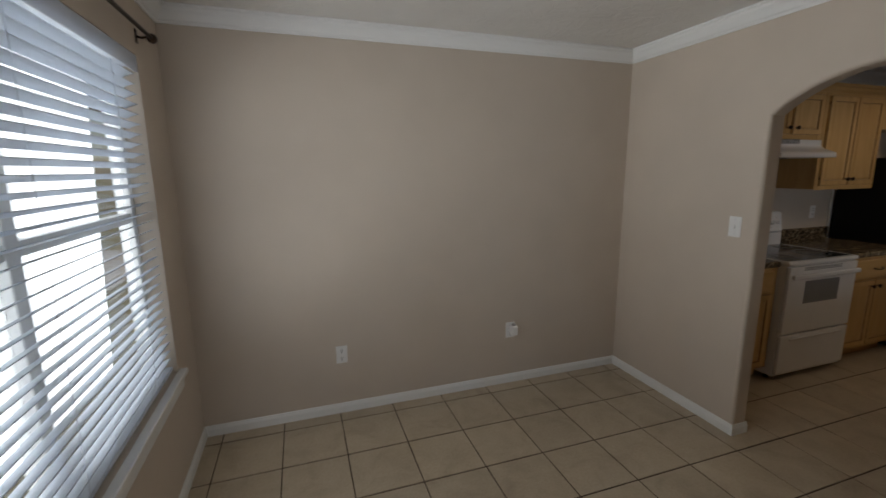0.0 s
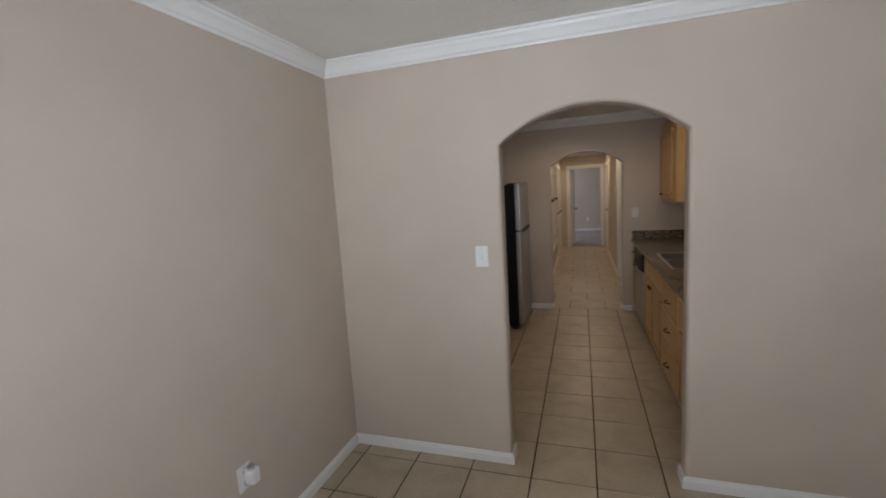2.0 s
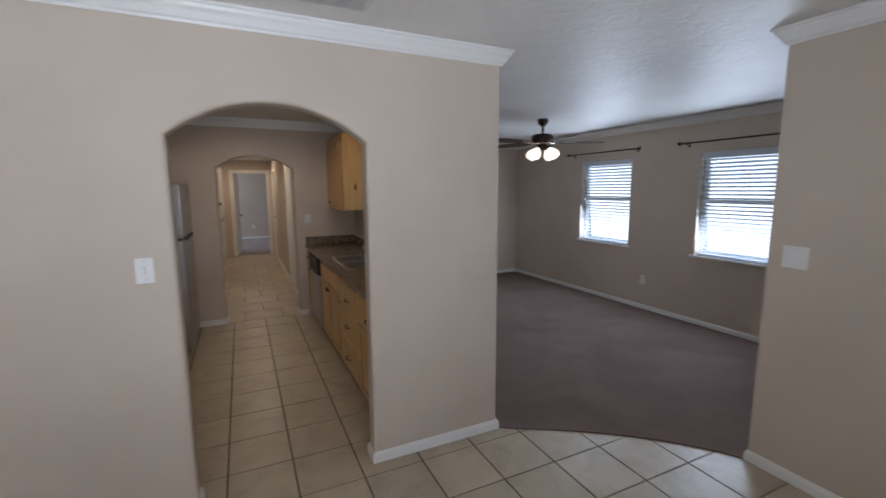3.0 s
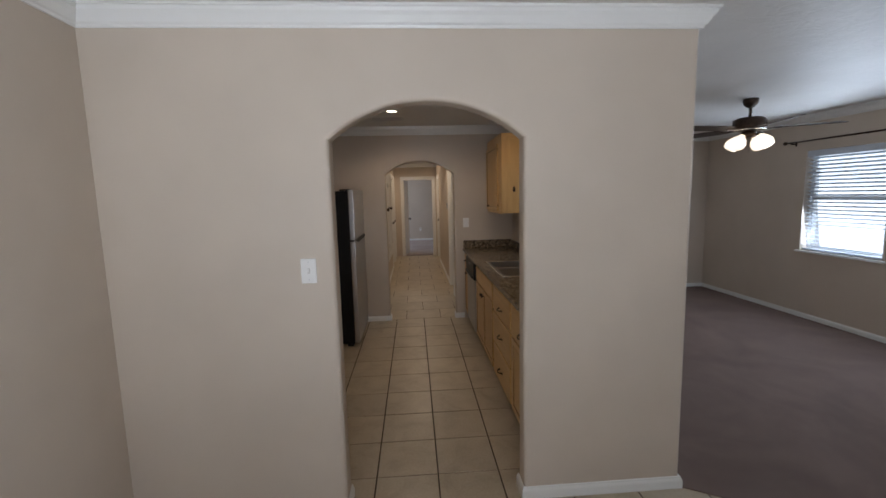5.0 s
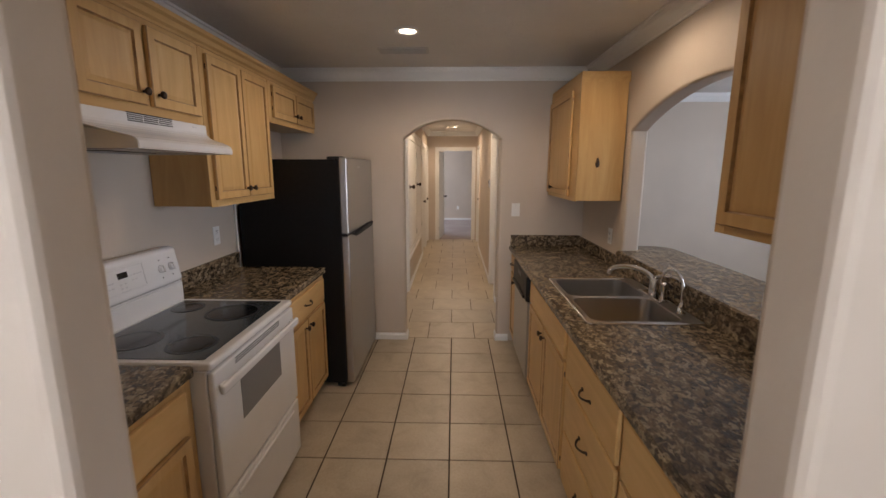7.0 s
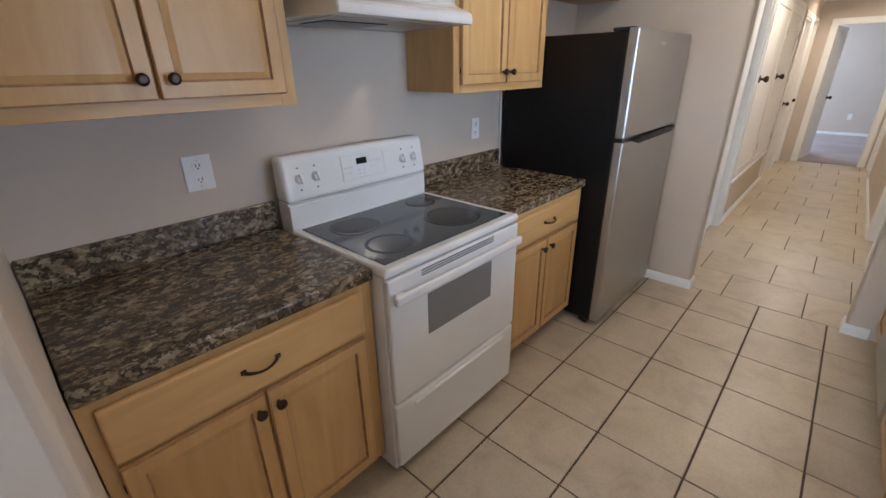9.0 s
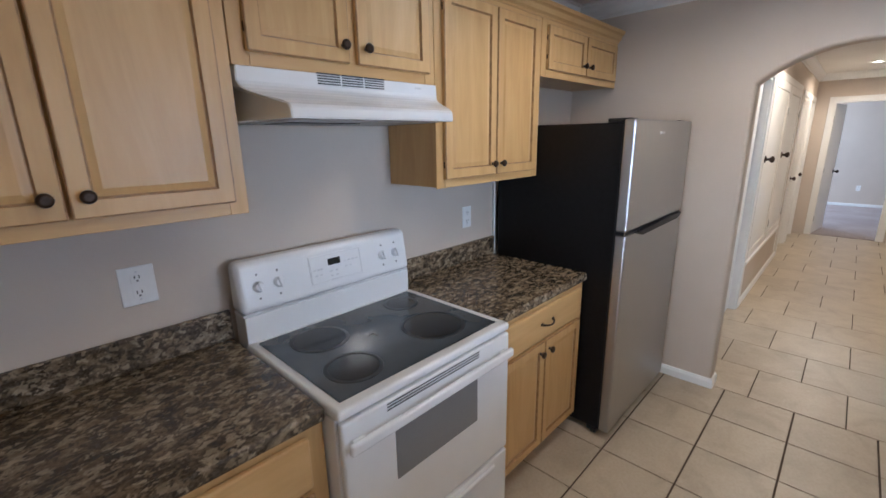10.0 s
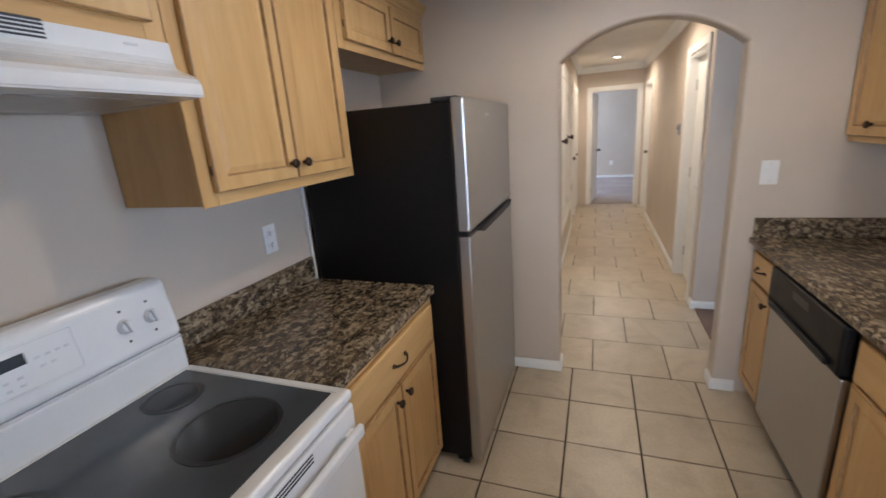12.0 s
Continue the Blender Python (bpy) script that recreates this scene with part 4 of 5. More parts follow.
upper_cabinet("maple wall cabinet beside the arched doorway", (3.213, 0.34), 180, 0.786, 0.308, 1.392, 2.160,
              [(0.03, 0.38, 0.34, 0.03), (0.387, 0.756, 0.42, 0.756)])
wood_crown("maple cornice on the end wall cabinet", [(4.801, KY0 + 0.004), (4.800, 0.34), (KX1 - 0.004, 0.34), (KX1 - 0.003, KY0 + 0.003)][::-1], 2.155)
wood_crown("maple cornice on the wall cabinet by the arch", [(KX0 + 0.003, KY0 + 0.003), (KX0 + 0.003, 0.34), (3.213, 0.34), (3.214, KY0 + 0.004)][::-1], 2.155)


# ---- ceiling fixtures ----
def can_light(x, y, group):
    t = thing("recessed_light", "white recessed ceiling light, switched on", "ceiling light", group, at=(x, y, CEIL))
    part("trim_ring", lathe([(0.058, -0.004), (0.060, -0.010), (0.082, -0.007), (0.086, -0.0005)], None, 32), TRIM, t)
    part("bulb", lathe([(0.001, -0.006), (0.040, -0.006), (0.057, -0.003), (0.057, -0.001)], None, 28), LAMPGLOW, t, "glowing warm bulb face")
    return t


# includes a fitting for the assumed, unseen third can
for cx, cy in CANS:
    can_light(cx, cy, "kitchen recessed lights")
for cx, cy in HALL_CANS:
    can_light(cx, cy, "hall recessed lights")


def ceiling_vent(x, y, z, sx, sy):
    t = thing("ceiling_vent", "painted metal ceiling air register with slats", "vent", "ceiling registers", at=(x, y, z))
    fr = box(-sx / 2, sx / 2, -sy / 2, -sy / 2 + 0.022, -0.008, -0.0005, 0.002, 1)
    box(-sx / 2, sx / 2, sy / 2 - 0.022, sy / 2, -0.008, -0.0005, 0.002, 1, fr)
    box(-sx / 2, -sx / 2 + 0.022, -sy / 2 + 0.022, sy / 2 - 0.022, -0.008, -0.0005, 0.002, 1, fr)
    box(sx / 2 - 0.022, sx / 2, -sy / 2 + 0.022, sy / 2 - 0.022, -0.008, -0.0005, 0.002, 1, fr)
    part("frame", fr, VENTPAINT, t)
    part("backing", box(-sx / 2 + 0.02, sx / 2 - 0.02, -sy / 2 + 0.02, sy / 2 - 0.02, -0.0015, -0.0004), DARKGAP, t)
    n = 7
    for i in range(n):
        px = -sx / 2 + 0.03 + (sx - 0.06) * i / (n - 1)
        sl = box(-0.0009, 0.0009, -sy / 2 + 0.022, sy / 2 - 0.022, -0.009, 0.0075)
        bmesh.ops.transform(sl, matrix=pose(px, 0, -0.0085, 0, 35, 0), verts=sl.verts)
        part("slat", sl, VENTPAINT, t)
    return t


ceiling_vent(5.085, 1.54, CEIL, 0.15, 0.36)
ceiling_vent(2.00, 0.98, DCEIL, 0.15, 0.36)


# ---- wall plates ----
def wall_plate(kind, at, turn, label, w=0.072, h=0.118):
    """Cover plate on a wall; local -y looks into the room. kind: switch, double, outlet, blank."""
    t = thing("light_switch" if kind in ("switch", "double", "blank") else "power_outlet", label, "switch" if kind != "outlet" else "outlet",
              "wall plates", at=at, turn=turn)
    part("cover_plate", box(-w / 2, w / 2, -0.006, 0, -h / 2, h / 2, 0.003, 3), WHITEPLASTIC, t)
    if kind == "outlet":
        for dz in (0.024, -0.024):
            f = part("socket", box(-0.017, 0.017, -0.008, -0.0055, dz - 0.015, dz + 0.015, 0.003, 2), WHITEPLASTIC, t)
            for dx in (-0.006, 0.006):
                part("slot", box(dx - 0.0013, dx + 0.0013, -0.0088, -0.0075, dz - 0.001, dz + 0.009), DARKGAP, f)
            part("slot", box(-0.0025, 0.0025, -0.0088, -0.0075, dz - 0.010, dz - 0.005), DARKGAP, f)
    elif kind == "switch":
        part("toggle", box(-0.005, 0.005, -0.016, -0.0055, -0.004, 0.012, 0.002, 2), WHITEPLASTIC, t)
        part("toggle_slot", box(-0.006, 0.006, -0.0068, -0.0055, -0.013, 0.013), VENTPAINT, t)
    elif kind == "double":
        for dx in (-0.023, 0.023):
            part("rocker", box(dx - 0.016, dx + 0.016, -0.010, -0.0055, -0.033, 0.033, 0.003, 2), WHITEPLASTIC, t)
    for dz in (h * 0.36, -h * 0.36):
        part("screw", lathe([(0.003, 0), (0.003, 0.001), (0.001, 0.0014)], pose(0, -0.006, dz, 90, 0, 0), 8), MARK, t)
    return t


wall_plate("switch", (DX1, 1.784, 1.248), -90, "white toggle switch plate beside the arch")
wall_plate("outlet", (0.132, DY1, 0.407), 0, "white wall outlet on the dining wall")
wall_plate("outlet", (1.352, DY1, 0.416), 0, "white wall outlet with a plug-in device")
plug = thing("plug_in_freshener", "small white plug-in device in the outlet", "plug-in", at=(1.365, DY1, 0.422))
part("housing", box(-0.024, 0.026, -0.062, -0.009, -0.035, 0.038, 0.012, 4), WHITEPLASTIC, plug)
part("cap", lathe([(0.016, 0), (0.017, 0.012), (0.010, 0.018)], pose(0.0, -0.036, 0.036), 14), GREYSTEEL, plug, "small grey cap")
wall_plate("double", (1.24, DY0, 1.238), 180, "white double rocker switch plate", 0.118, 0.118)
wall_plate("outlet", (0.745, DY0, 0.397), 180, "white wall outlet on the short wall")
wall_plate("blank", (KX1, 0.622, 1.238), -90, "white switch plate above the backsplash", 0.075, 0.118)
wall_plate("outlet", (2.957, KY1, 1.176), 0, "white wide-plate wall outlet above the countertop", 0.094, 0.122)
wall_plate("outlet", (4.505, KY1, 1.168), 0, "white wall outlet by the refrigerator")
wall_plate("outlet", (4.97, KY0, 1.11), 180, "white wall outlet below the wall cabinet")
wall_plate("outlet", (3.92, LY0, 0.40), 180, "white wall outlet below the living room window")
wall_plate("outlet", (15.6, 1.05, 0.40), -90, "white wall outlet in the bedroom")
th = thing("thermostat", "small grey wall thermostat in the hall", "thermostat", at=(7.98, HY0, 1.40), turn=180)
part("housing", box(-0.04, 0.04, -0.024, 0, -0.055, 0.055, 0.006, 3), GREYSTEEL, th)
part("screen", box(-0.028, 0.028, -0.0255, -0.0235, -0.005, 0.038, 0.001, 1), DARKGAP, th)


# ---- windows ----
def slat_mesh(length):
    """One slightly curved blind slat along x, 50 mm deep, centred."""
    b = bmesh.new()
    rows = []
    for i in range(5):
        s = -1 + i / 2
        y, z = 0.025 * s, -0.0025 * s * s
        rows.append([b.verts.new((-length / 2, y, z + 0.0013)), b.verts.new((length / 2, y, z + 0.0013)), b.verts.new((length / 2, y, z - 0.0013)), b.verts.new((-length / 2, y, z - 0.0013))])
    for a, c in zip(rows, rows[1:]):
        for k in range(4):
            b.faces.new((a[k], a[(k + 1) % 4], c[(k + 1) % 4], c[k]))
    b.faces.new(rows[0])
    b.faces.new(rows[-1][::-1])
    bmesh.ops.recalc_face_normals(b, faces=b.faces)
    me = bpy.data.meshes.new("slat")
    b.to_mesh(me)
    b.free()
    me.materials.append(BLIND)
    return me


def blind(label, at, turn, w, h, tilt, pitch=0.043, stack=0.0):
    """Horizontal blind hanging from z = 0 down; local -y is the room side."""
    t = thing("window_blind", label, "blind", "horizontal blinds", at=at, turn=turn)
    part("headrail", box(-w / 2, w / 2, -0.03, 0.03, -0.05, 0, 0.004, 2), BLIND, t)
    part("valance", box(-w / 2, w / 2, -0.042, -0.031, -0.072, 0, 0.004, 2), BLIND, t)
    me = slat_mesh(w - 0.01)
    n = int((h - 0.09) / pitch)
    for i in range(n):
        s = shared("slat", me, t, 0, 0, -0.085 - pitch * i)
        s.rotation_euler = (radians(tilt), 0, radians(0.15 * math.sin(i * 2.1)))
    part("bottom_rail", box(-w / 2 + 0.005, w / 2 - 0.005, -0.026, 0.026, -0.085 - pitch * n - 0.012, -0.085 - pitch * n + 0.008, 0.004, 2), BLIND, t)
    for f in (-0.36, 0.0, 0.36):
        for y in (-0.026, 0.026):
            part("ladder_cord", tube([(f * w, y, -0.04), (f * w, y, -0.085 - pitch * n)], 0.0011, 5), BLIND, t)
    part("tilt_wand", tube([(-w / 2 + 0.10, -0.048, -0.06), (-w / 2 + 0.10, -0.052, -0.60)], 0.004, 6), BLIND, t, "thin tilt wand")
    return t


def sash_window(name, label, at, turn, w, h, double=False):
    """Vinyl window unit in its opening; local origin at the sill's middle, -y to the room."""
    t = thing(name, label, "window", kind="structure", at=at, turn=turn)
    fr = box(-w / 2, -w / 2 + 0.045, 0.0, 0.06, 0, h, 0.004, 2)
    box(w / 2 - 0.045, w / 2, 0.0, 0.06, 0, h, 0.004, 2, fr)
    box(-w / 2 + 0.045, w / 2 - 0.045, 0.0, 0.06, 0, 0.05, 0.004, 2, fr)
    box(-w / 2 + 0.045, w / 2 - 0.045, 0.0, 0.06, h - 0.045, h, 0.004, 2, fr)
    part("window_frame", fr, TRIM, t)
    part("meeting_rail", box(-w / 2 + 0.046, w / 2 - 0.046, 0.004, 0.05, h * 0.51, h * 0.51 + 0.045, 0.004, 2), TRIM, t)
    cols = [(-w / 2 + 0.046, w / 2 - 0.046)] if not double else [(-w / 2 + 0.046, -0.03), (0.03, w / 2 - 0.046)]
    if double:
        part("mullion", box(-0.03, 0.03, -0.002, 0.058, 0.05, h - 0.045, 0.004, 2), TRIM, t)
    for x0, x1 in cols:
        for z0, z1 in ((0.051, h * 0.51 - 0.001), (h * 0.51 + 0.046, h - 0.046)):
            p = part("pane", box(x0, x1, 0.024, 0.028, z0, z1), GLASS, t, "clear glass pane")
            p.visible_shadow = False
    return t


def rod(label, pts, bracket):
    """A dark curtain rod with end knobs and brackets back to the wall."""
    t = thing("curtain_rod", label, "curtain rod", "curtain rods")
    a, c = Vector(pts[0]), Vector(pts[1])
    d = (c - a).normalized()
    part("rod", tube([a, c], 0.009, 10), BRONZE, t)
    for p, s in ((a, -1), (c, 1)):
        m = Matrix.Translation(p) @ (d * s).to_track_quat('Z', 'Y').to_matrix().to_4x4()
        part("finial", lathe([(0.010, -0.004), (0.016, 0.004), (0.022, 0.018), (0.020, 0.034), (0.010, 0.042)], m, 14), BRONZE, t)
        q = p - d * s * 0.05
        w = q + Vector(bracket)
        br = tube([q - Vector((0, 0, 0.012)), (q + w) / 2 - Vector((0, 0, 0.018)), w - Vector((0, 0, 0.012))], 0.005, 8)
        part("bracket", br, BRONZE, t)
        nrm = Vector(bracket).normalized()
        pl = box(-0.012, 0.012, -0.003, 0.0, -0.03, 0.03, 0.001, 1)
        bmesh.ops.transform(pl, matrix=Matrix.Translation(w - Vector((0, 0, 0.012))) @ nrm.to_track_quat('Y', 'Z').to_matrix().to_4x4(), verts=pl.verts)
        part("bracket_plate", pl, BRONZE, t)
    return t


WM = (WY0 + WY1) / 2
sash_window("window_1", "wide white vinyl dining room window", (DX0 - 0.085, WM, WZ0), 90, WY1 - WY0, WZ1 - WZ0, True)
blind("white horizontal blind with open slats in the dining window", (DX0 - 0.040, WM, WZ1 - 0.002), 90, WY1 - WY0 - 0.02, WZ1 - WZ0 - 0.01, -22)
structure("window_stool_dining", box(DX0 - 0.085, DX0 + 0.038, WY0 - 0.04, WY1 + 0.04, WZ0 - 0.028, WZ0 - 0.001, 0.006, 3), TRIM, "white painted window stool", "sill")
structure("window_apron_dining", box(DX0, DX0 + 0.016, WY0 - 0.03, WY1 + 0.03, WZ0 - 0.095, WZ0 - 0.029, 0.003, 2), TRIM, "white painted window apron", "trim")
rod("dark bronze curtain rod above the dining window", [(DX0 + 0.045, 0.42, 2.187), (DX0 + 0.045, 2.40, 2.187)], (-0.043, 0, 0))
for k, (a, c) in enumerate(LIVING_WINDOWS):
    m = (a + c) / 2
    sash_window("window_%d" % (k + 2), "white vinyl sash window in the living room", (m, LY0 - 0.085, LWZ0), 180, c - a, LWZ1 - LWZ0)
    blind("white horizontal blind over the living room window", (m, LY0 - 0.040, LWZ1 - 0.002), 180, c - a - 0.02, LWZ1 - LWZ0 - 0.01, -20)
    structure("window_stool_living", box(a - 0.04, c + 0.04, LY0 - 0.085, LY0 + 0.03, LWZ0 - 0.024, LWZ0 - 0.001, 0.005, 2), TRIM, "white painted window stool", "sill")
    rod("dark curtain rod above the living room window", [(a - 0.15, LY0 + 0.08, 2.115), (c + 0.20, LY0 + 0.08, 2.115)], (0, -0.078, 0))


# ---- living room ceiling fan ----
def ceiling_fan():
    t = thing("ceiling_fan", "dark bronze ceiling fan with lit glass shades", "ceiling fan", at=(4.23, -1.93, DCEIL))
    part("canopy", lathe([(0.062, -0.0005), (0.066, -0.02), (0.058, -0.05), (0.035, -0.075), (0.016, -0.085)], None, 24), BRONZE, t)
    part("downrod", lathe([(0.013, -0.17), (0.013, -0.08)], None, 12), BRONZE, t)
    part("motor_housing", lathe([(0.02, -0.165), (0.10, -0.175), (0.135, -0.195), (0.138, -0.265), (0.125, -0.285), (0.06, -0.295)], None, 32), BRONZE, t)
    part("band", lathe([(0.126, -0.291), (0.131, -0.287), (0.131, -0.283), (0.126, -0.281)], None, 32), CHROME, t, "thin polished band")
    part("light_hub", lathe([(0.05, -0.36), (0.066, -0.345), (0.066, -0.31), (0.045, -0.294)], None, 20), BRONZE, t)
    for i in range(5):
        an = 24 + 72 * i
        r = pose(0, 0, -0.275, 0, 0, an)
        bl = bmesh.new()
        pts = [(0.20, -0.050), (0.30, -0.062), (0.60, -0.070), (0.68, -0.060), (0.71, -0.030), (0.71, 0.030), (0.68, 0.060), (0.60, 0.070), (0.30, 0.062), (0.20, 0.050)]
        f = bl.faces.new([bl.verts.new((x, y, -0.003)) for x, y in pts])
        out = bmesh.ops.extrude_face_region(bl, geom=[f])
        for v in out["geom"]:
            if isinstance(v, bmesh.types.BMVert):
                v.co.z = 0.003
        bmesh.ops.transform(bl, matrix=r @ pose(0, 0, 0, 11, 0, 0), verts=bl.verts)
        blade = part("blade", bl, FANWOOD, t, "dark wood fan blade")
        arm = box(0.11, 0.25, -0.018, 0.018, -0.010, -0.004, 0.002, 1)
        bmesh.ops.transform(arm, matrix=r @ pose(0, 0, 0, 11, 0, 0), verts=arm.verts)
        part("blade_arm", arm, BRONZE, blade)
    for i in range(4):
        an = radians(20 + 90 * i)
        d = Vector((math.cos(an), math.sin(an), 0))
        out = part("lamp_arm", tube([d * 0.05 + Vector((0, 0, -0.33)), d * 0.085 + Vector((0, 0, -0.335)), d * 0.105 + Vector((0, 0, -0.35))], 0.010, 8), BRONZE, t)
        ax = (d * 0.75 - Vector((0, 0, 1))).normalized()
        m = Matrix.Translation(d * 0.10 + Vector((0, 0, -0.345))) @ ax.to_track_quat('Z', 'Y').to_matrix().to_4x4()
        part("glass_shade", lathe([(0.022, 0), (0.034, 0.02), (0.056, 0.055), (0.064, 0.085), (0.060, 0.105), (0.054, 0.125), (0.02, 0.122)], m, 20), SHADEGLOW, out, "frosted glass shade, lit")
    part("pull_chain", tube([(0.03, -0.03, -0.36), (0.03, -0.03, -0.50)], 0.0015, 5), BRONZE, t)
    return t


FANWOOD = plain("dark_fan_wood", (0.045, 0.030, 0.022), 0.45, 0, 0.3, 25)
ceiling_fan()


# ---- hall doors ----
def casing(parent, w, h, cw=0.065):
    b = box(-w / 2 - cw, -w / 2, -0.016, 0, 0.001, h + cw, 0.004, 2)
    box(w / 2, w / 2 + cw, -0.016, 0, 0.001, h + cw, 0.004, 2, b)
    box(-w / 2, w / 2, -0.016, 0, h, h + cw, 0.004, 2, b)
    part("casing", b, DOORPAINT, parent, "white door casing")
    j = box(-w / 2, -w / 2 + 0.018, -0.002, 0.115, 0.001, h, 0.001, 1)
    box(w / 2 - 0.018, w / 2, -0.002, 0.115, 0.001, h, 0.001, 1, j)
    box(-w / 2 + 0.018, w / 2 - 0.018, -0.002, 0.115, h - 0.018, h, 0.001, 1, j)
    part("jamb", j, DOORPAINT, parent)


def door_knob(parent, x, y, z):
    """A bronze door knob with its rose, standing out along -y."""
    prof = [(0.032, 0), (0.032, 0.006), (0.012, 0.010), (0.011, 0.030), (0.022, 0.038), (0.029, 0.050), (0.027, 0.062), (0.012, 0.070)]
    part("knob", lathe(prof, pose(x, y, z, 90, 0, 0), 18), BRONZE, parent, "dark bronze door knob")


def hall_door(name, label, at, turn, w, h, knob_side, swing=0.0, depth=0.05, knob=True):
    t = thing(name, label, "door", kind="structure", at=at, turn=turn)
    casing(t, w, h)
    hx = -knob_side * (w / 2 - 0.02)
    lw = w - 0.042
    leaf = box(min(0, knob_side * lw), max(0, knob_side * lw), 0, 0.035, 0.008, h - 0.022, 0.003, 1)
    lf = part("leaf", leaf, DOORPAINT, t, "white painted flush door")
    lf.matrix_basis = pose(hx, depth, 0, 0, 0, swing)
    if knob:
        door_knob(lf, knob_side * (lw - 0.06), 0, 0.96)
    for z in (0.25, h / 2, h - 0.25):
        part("hinge", lathe([(0.006, -0.045), (0.006, 0.045)], pose(hx * 1.0, depth - 0.006, z), 8), GREYSTEEL, t, "steel hinge")
    return t


hall_door("door_1", "white closed hall closet door in its casing", (6.96, HY1, 0), 0, 0.62, 2.03, 1, knob=False)
hall_door("door_2", "white closed hall door with a bronze knob", (10.215, HY1, 0), 0, 0.83, 2.03, 1)
hall_door("door_3", "white closed door near the hall's end", (11.155, HY1, 0), 0, 0.59, 2.03, 1)
hall_door("door_4", "white recessed hall door with a bronze knob", (7.36, HY0, 0), 180, 0.72, 2.03, 1, 0, 0.07)
hall_door("door_5", "white door by the hall's end", (10.98, HY0, 0), 180, 0.76, 2.03, -1, 0, 0.07)
d6 = hall_door("door_6", "white bedroom door standing open", (HX1, 1.15, 0), -90, 0.78, 2.03, 1, 82, 0.08)

# linen closet: two doors above a ledge, an access panel below
lc = thing("linen_closet", "white two-door hall closet above a return-air panel", "closet", at=(7.37, HY1, 0))
fr = box(-0.06, 0, -0.016, 0, 0.12, 2.12, 0.004, 2)
box(2.06, 2.12, -0.016, 0, 0.12, 2.12, 0.004, 2, fr)
box(0, 2.06, -0.016, 0, 2.06, 2.12, 0.004, 2, fr)
part("casing", fr, DOORPAINT, lc)
part("ledge", box(-0.06, 2.12, -0.030, 0.10, 0.425, 0.455, 0.006, 2), DOORPAINT, lc)
part("interior_back", box(0, 2.06, 0.095, 0.110, 0.46, 2.06), DOORPAINT, lc)
for x0, x1, kx in ((0.01, 1.02, 0.06), (1.04, 2.05, 1.11)):
    dr = panel_door("door", lc, x0, x1, 0.465, 2.055, DOORPAINT, 0.10, 0.012, 0.030)
    door_knob(dr, kx, -0.018, 1.37)
    for z in (0.65, 1.8):
        part("hinge", lathe([(0.005, -0.04), (0.005, 0.04)], pose(x1, -0.022, z), 8), GREYSTEEL, dr)
part("access_panel", box(0.03, 2.03, -0.012, 0, 0.115, 0.405, 0.004, 2), WALL, lc, "beige painted access panel")
structure("baseboard", sweep(BASE, [(9.73, HY1), (7.33, HY1)]), TRIM, "white painted baseboard", "baseboard")


# ---- outdoors, seen through the blinds ----
def speckle(name, a, c, scale):
    m, nt, b = material(name, 0.9)
    v = coords(nt, world_space=True)
    col = mix(nt, 0.5, ramp(nt, noise_tex(nt, v, scale, 5), [(0.35, a), (0.65, c)]), ramp(nt, noise_tex(nt, v, scale * 0.06, 4), [(0.35, a), (0.65, c)]))
    nt.links.new(col, b.inputs["Base Color"])
    return m


GROUND = speckle("dry_lawn_ground", (0.20, 0.20, 0.11), (0.34, 0.31, 0.20), 30)
CONCRETE = speckle("pale_concrete", (0.42, 0.41, 0.38), (0.55, 0.53, 0.50), 12)
SIDING = paint("pale_siding", (0.72, 0.72, 0.70), 0.7, 0.04)
ROOF = speckle("grey_shingles", (0.10, 0.10, 0.10), (0.18, 0.17, 0.17), 8)
DARKPANE = plain("dark_window_pane", (0.03, 0.04, 0.05), 0.08)
gb = bmesh.new()
for x0, x1, y0, y1 in ((-400, DX0 - 0.16, -400, 400), (15.9, 400, -400, 400), (DX0 - 0.16, 15.9, -400, LY0 - 0.16), (DX0 - 0.16, 15.9, 4.1, 400)):
    f = [gb.verts.new(p) for p in ((x0, y0, -0.25), (x1, y0, -0.25), (x1, y1, -0.25), (x0, y1, -0.25))]
    gb.faces.new(f)
structure("ground", gb, GROUND, "dry grassy yard around the house", "ground")
structure("driveway", box(-9.5, -3.0, -6, 12, -0.249, -0.235), CONCRETE, "pale concrete driveway", "driveway")
# pale paving is made up, to keep the living room windows bright
structure("side_yard_paving", box(-0.5, 12, -7.5, -4.2, -0.249, -0.236), CONCRETE, "added pale paving outside the living room windows", "pavement")


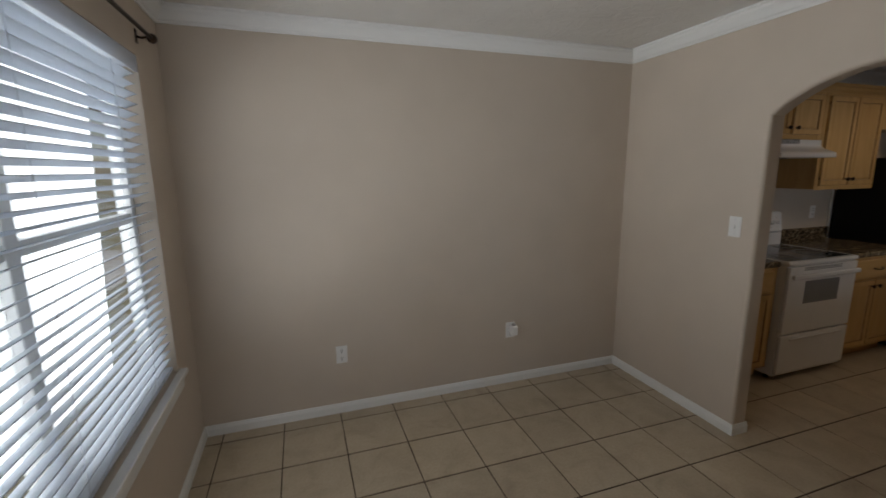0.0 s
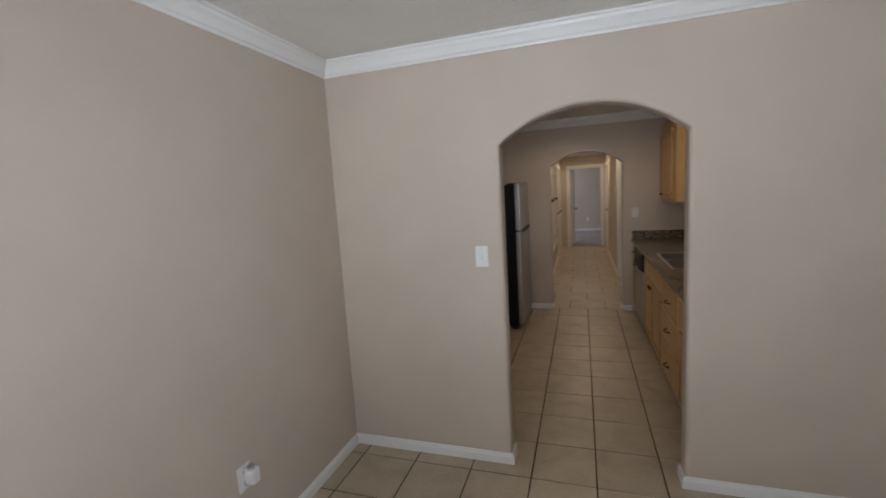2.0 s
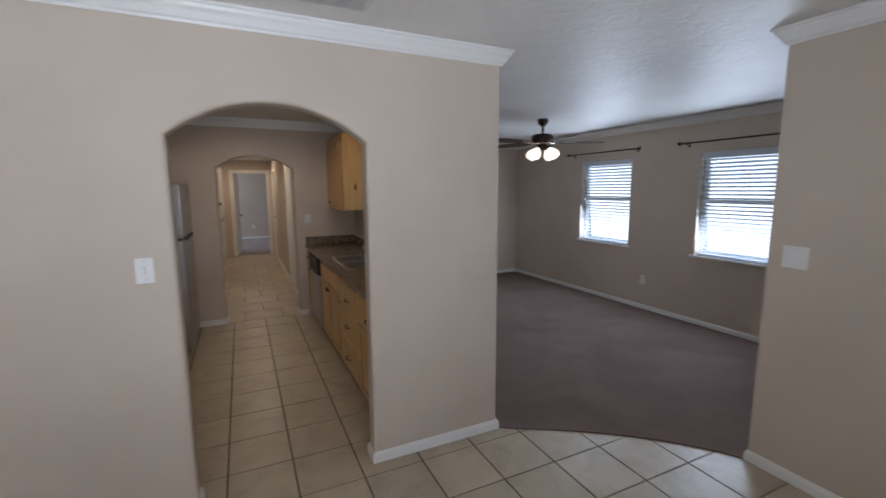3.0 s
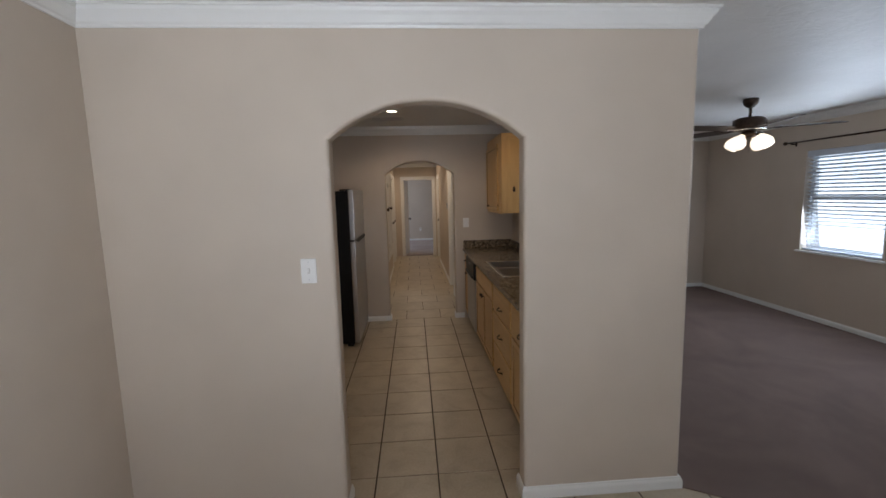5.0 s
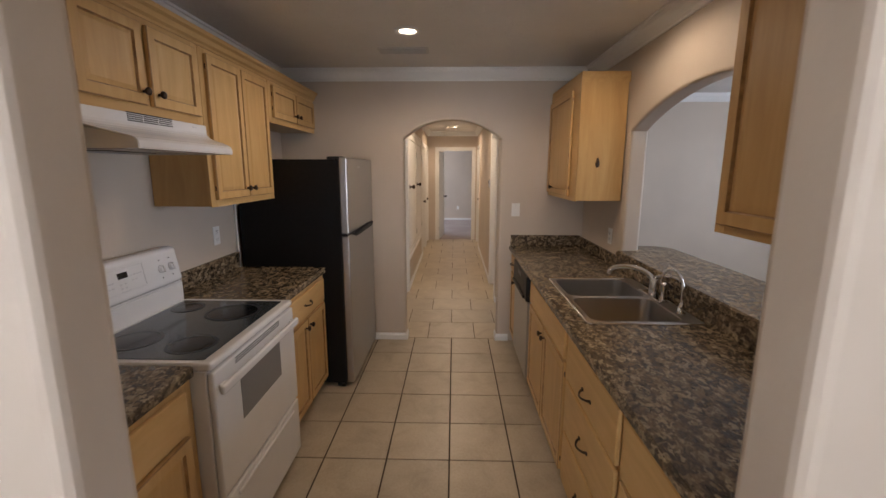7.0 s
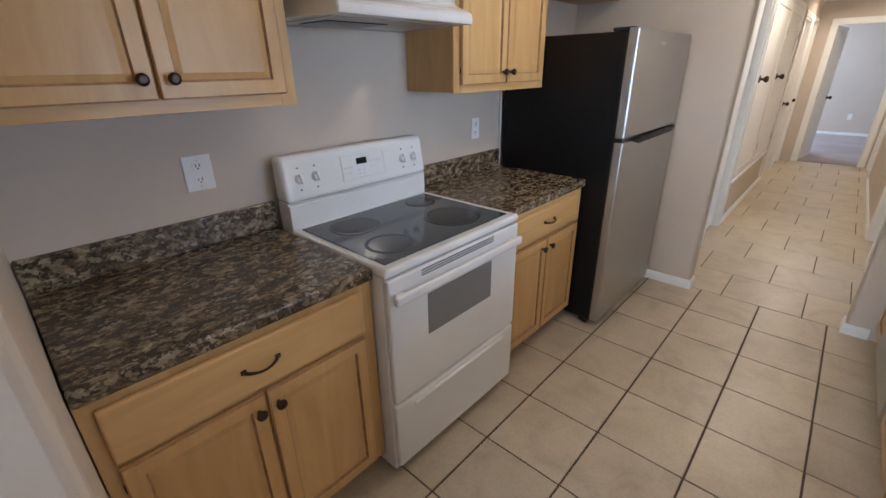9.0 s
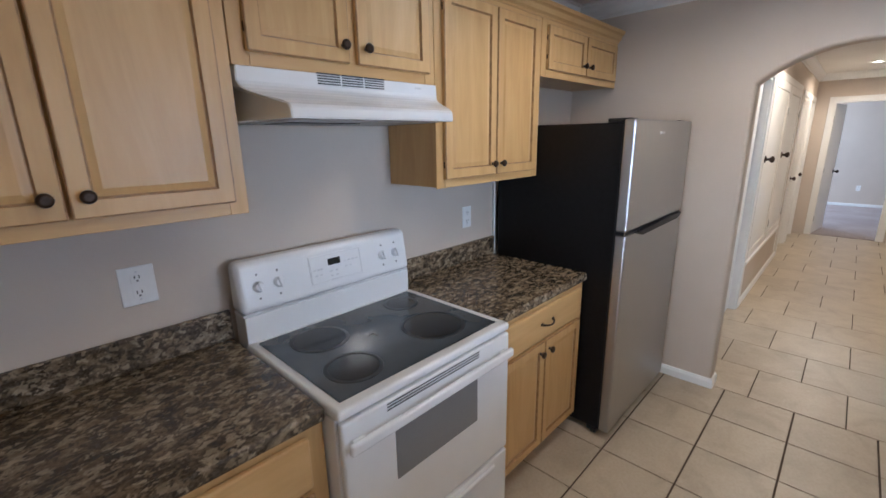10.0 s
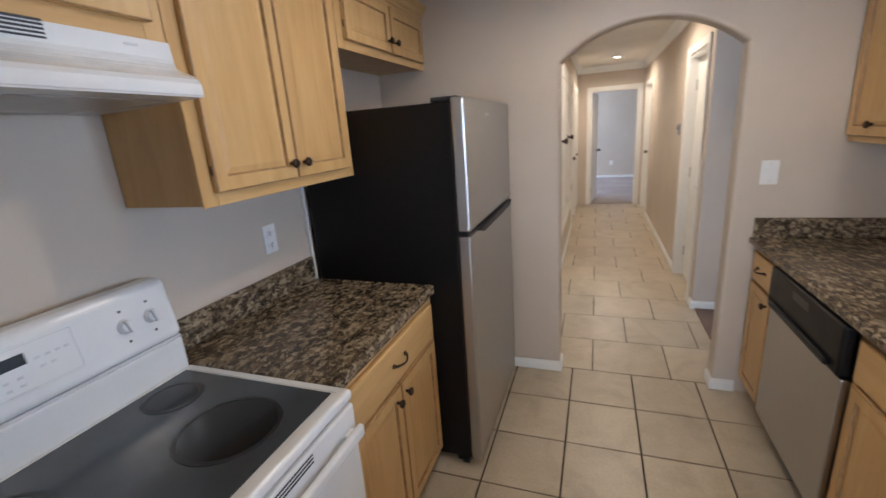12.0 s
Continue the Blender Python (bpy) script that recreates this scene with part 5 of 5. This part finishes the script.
def neighbour_house(label, at, turn, w, d, h, wins):
    t = thing("neighbour_house", label, "house", "neighbouring houses", at=at, turn=turn)
    wall = part("wall", box(-w / 2, w / 2, 0, d, 0, h), SIDING, t)
    b = bmesh.new()
    e = 0.5
    pts = [(-w / 2 - e, -e, h), (w / 2 + e, -e, h), (w / 2 + e, d + e, h), (-w / 2 - e, d + e, h), (-w / 2 - e, d / 2, h + d * 0.22), (w / 2 + e, d / 2, h + d * 0.22)]
    v = [b.verts.new(p) for p in pts]
    for idx in ((0, 1, 5, 4), (2, 3, 4, 5), (0, 4, 3), (1, 2, 5), (0, 3, 2, 1)):
        b.faces.new([v[i] for i in idx])
    part("roof", b, ROOF, t, "grey shingle roof")
    for x, z, ww, hh in wins:
        wn_ = part("window", box(x - ww / 2 - 0.08, x + ww / 2 + 0.08, -0.05, 0.0, z - 0.08, z + hh + 0.08, 0.01, 1), TRIM, t, "white framed window")
        part("pane", box(x - ww / 2, x + ww / 2, -0.056, -0.0502, z, z + hh), DARKPANE, wn_)
        part("glazing_bar", box(x - ww / 2, x + ww / 2, -0.062, -0.0565, z + hh / 2 - 0.02, z + hh / 2 + 0.02), TRIM, wn_)
    return t


neighbour_house("pale sided single-storey house across the drive", (-12.0, 3.5, -0.25), -90, 14, 8, 3.0,
                [(-4.5, 1.1, 1.0, 1.3), (-2.2, 1.1, 1.0, 1.3), (0.8, 1.0, 1.6, 1.3), (3.6, 1.1, 1.0, 1.3)])
# made-up house: its sunlit pale wall brightens the view through the living windows
neighbour_house("added pale house, bright backdrop to the living room windows", (4.0, -10.5, -0.25), 180, 16, 8, 3.0, [(-5, 1.1, 1.0, 1.3), (5.5, 1.1, 1.0, 1.3)])


def porch_rail():
    t = thing("porch_railing", "white wooden porch railing outside the window", "railing", at=(-3.2, 1.2, -0.25))
    part("top_rail", box(-0.04, 0.04, -3, 3, 0.92, 1.0, 0.008, 1), SIDING, t)
    part("bottom_rail", box(-0.03, 0.03, -3, 3, 0.14, 0.20, 0.008, 1), SIDING, t)
    for y in (-2.9, -0.9, 1.1, 2.9):
        part("post", box(-0.06, 0.06, y - 0.06, y + 0.06, 0.001, 2.7, 0.01, 1), SIDING, t)
    me = None
    for i in range(44):
        y = -2.8 + 0.13 * i
        if me is None:
            o = part("baluster", box(-0.018, 0.018, -0.018, 0.018, 0.20, 0.92), SIDING, t)
            me = o.data
            o.location.y = y
        else:
            shared("baluster", me, t, 0, y, 0)
    return t


porch_rail()

# ---- floor tiles, last ----
def tile_mesh(sx, sy, name):
    b = box(-sx / 2, sx / 2, -sy / 2, sy / 2, -0.0045, 0.0, 0.0016, 1)
    bmesh.ops.recalc_face_normals(b, faces=b.faces)
    me = bpy.data.meshes.new(name)
    b.to_mesh(me)
    b.free()
    me.materials.append(TILE)
    return me


TX, TY, TX0, TY0, JOINT = 0.350, 0.350, 5.703, 1.190, 0.0086
full = tile_mesh(TX - 0.0062, TY - JOINT, "tile")
trng = random.Random(7)
for i in range(-19, 0):
    for j in range(-8, 5):
        cx, cy = TX0 + (i + 0.5) * TX, TY0 + (j + 0.5) * TY
        in_dining = cx < 2.5 and -1.35 < cy < 2.85 and not (cx > 1.8 and cy < -1.0)
        in_kitchen = cx >= 2.4 and 0.0 < cy < 2.85
        if in_dining or in_kitchen:
            o = shared("tile", full, floor, cx, cy, trng.uniform(-0.0006, 0.0002))
            o.rotation_euler.z = trng.uniform(-0.003, 0.003)
HT, HU = 0.4245, 0.4525
hall_tile = tile_mesh(HT - 0.0032, HU - 0.0062, "tile")
for i in range(14):
    off = 0.0 if i % 2 == 0 else HU / 2
    for j in range(-2, 3):
        cx, cy = 5.705 + (i + 0.5) * HT, 0.966 + off + (j + 0.5) * HU
        if 0.45 < cy < 2.0 and cx < 11.62:
            shared("tile", hall_tile, floor, cx, cy, trng.uniform(-0.0006, 0.0002))
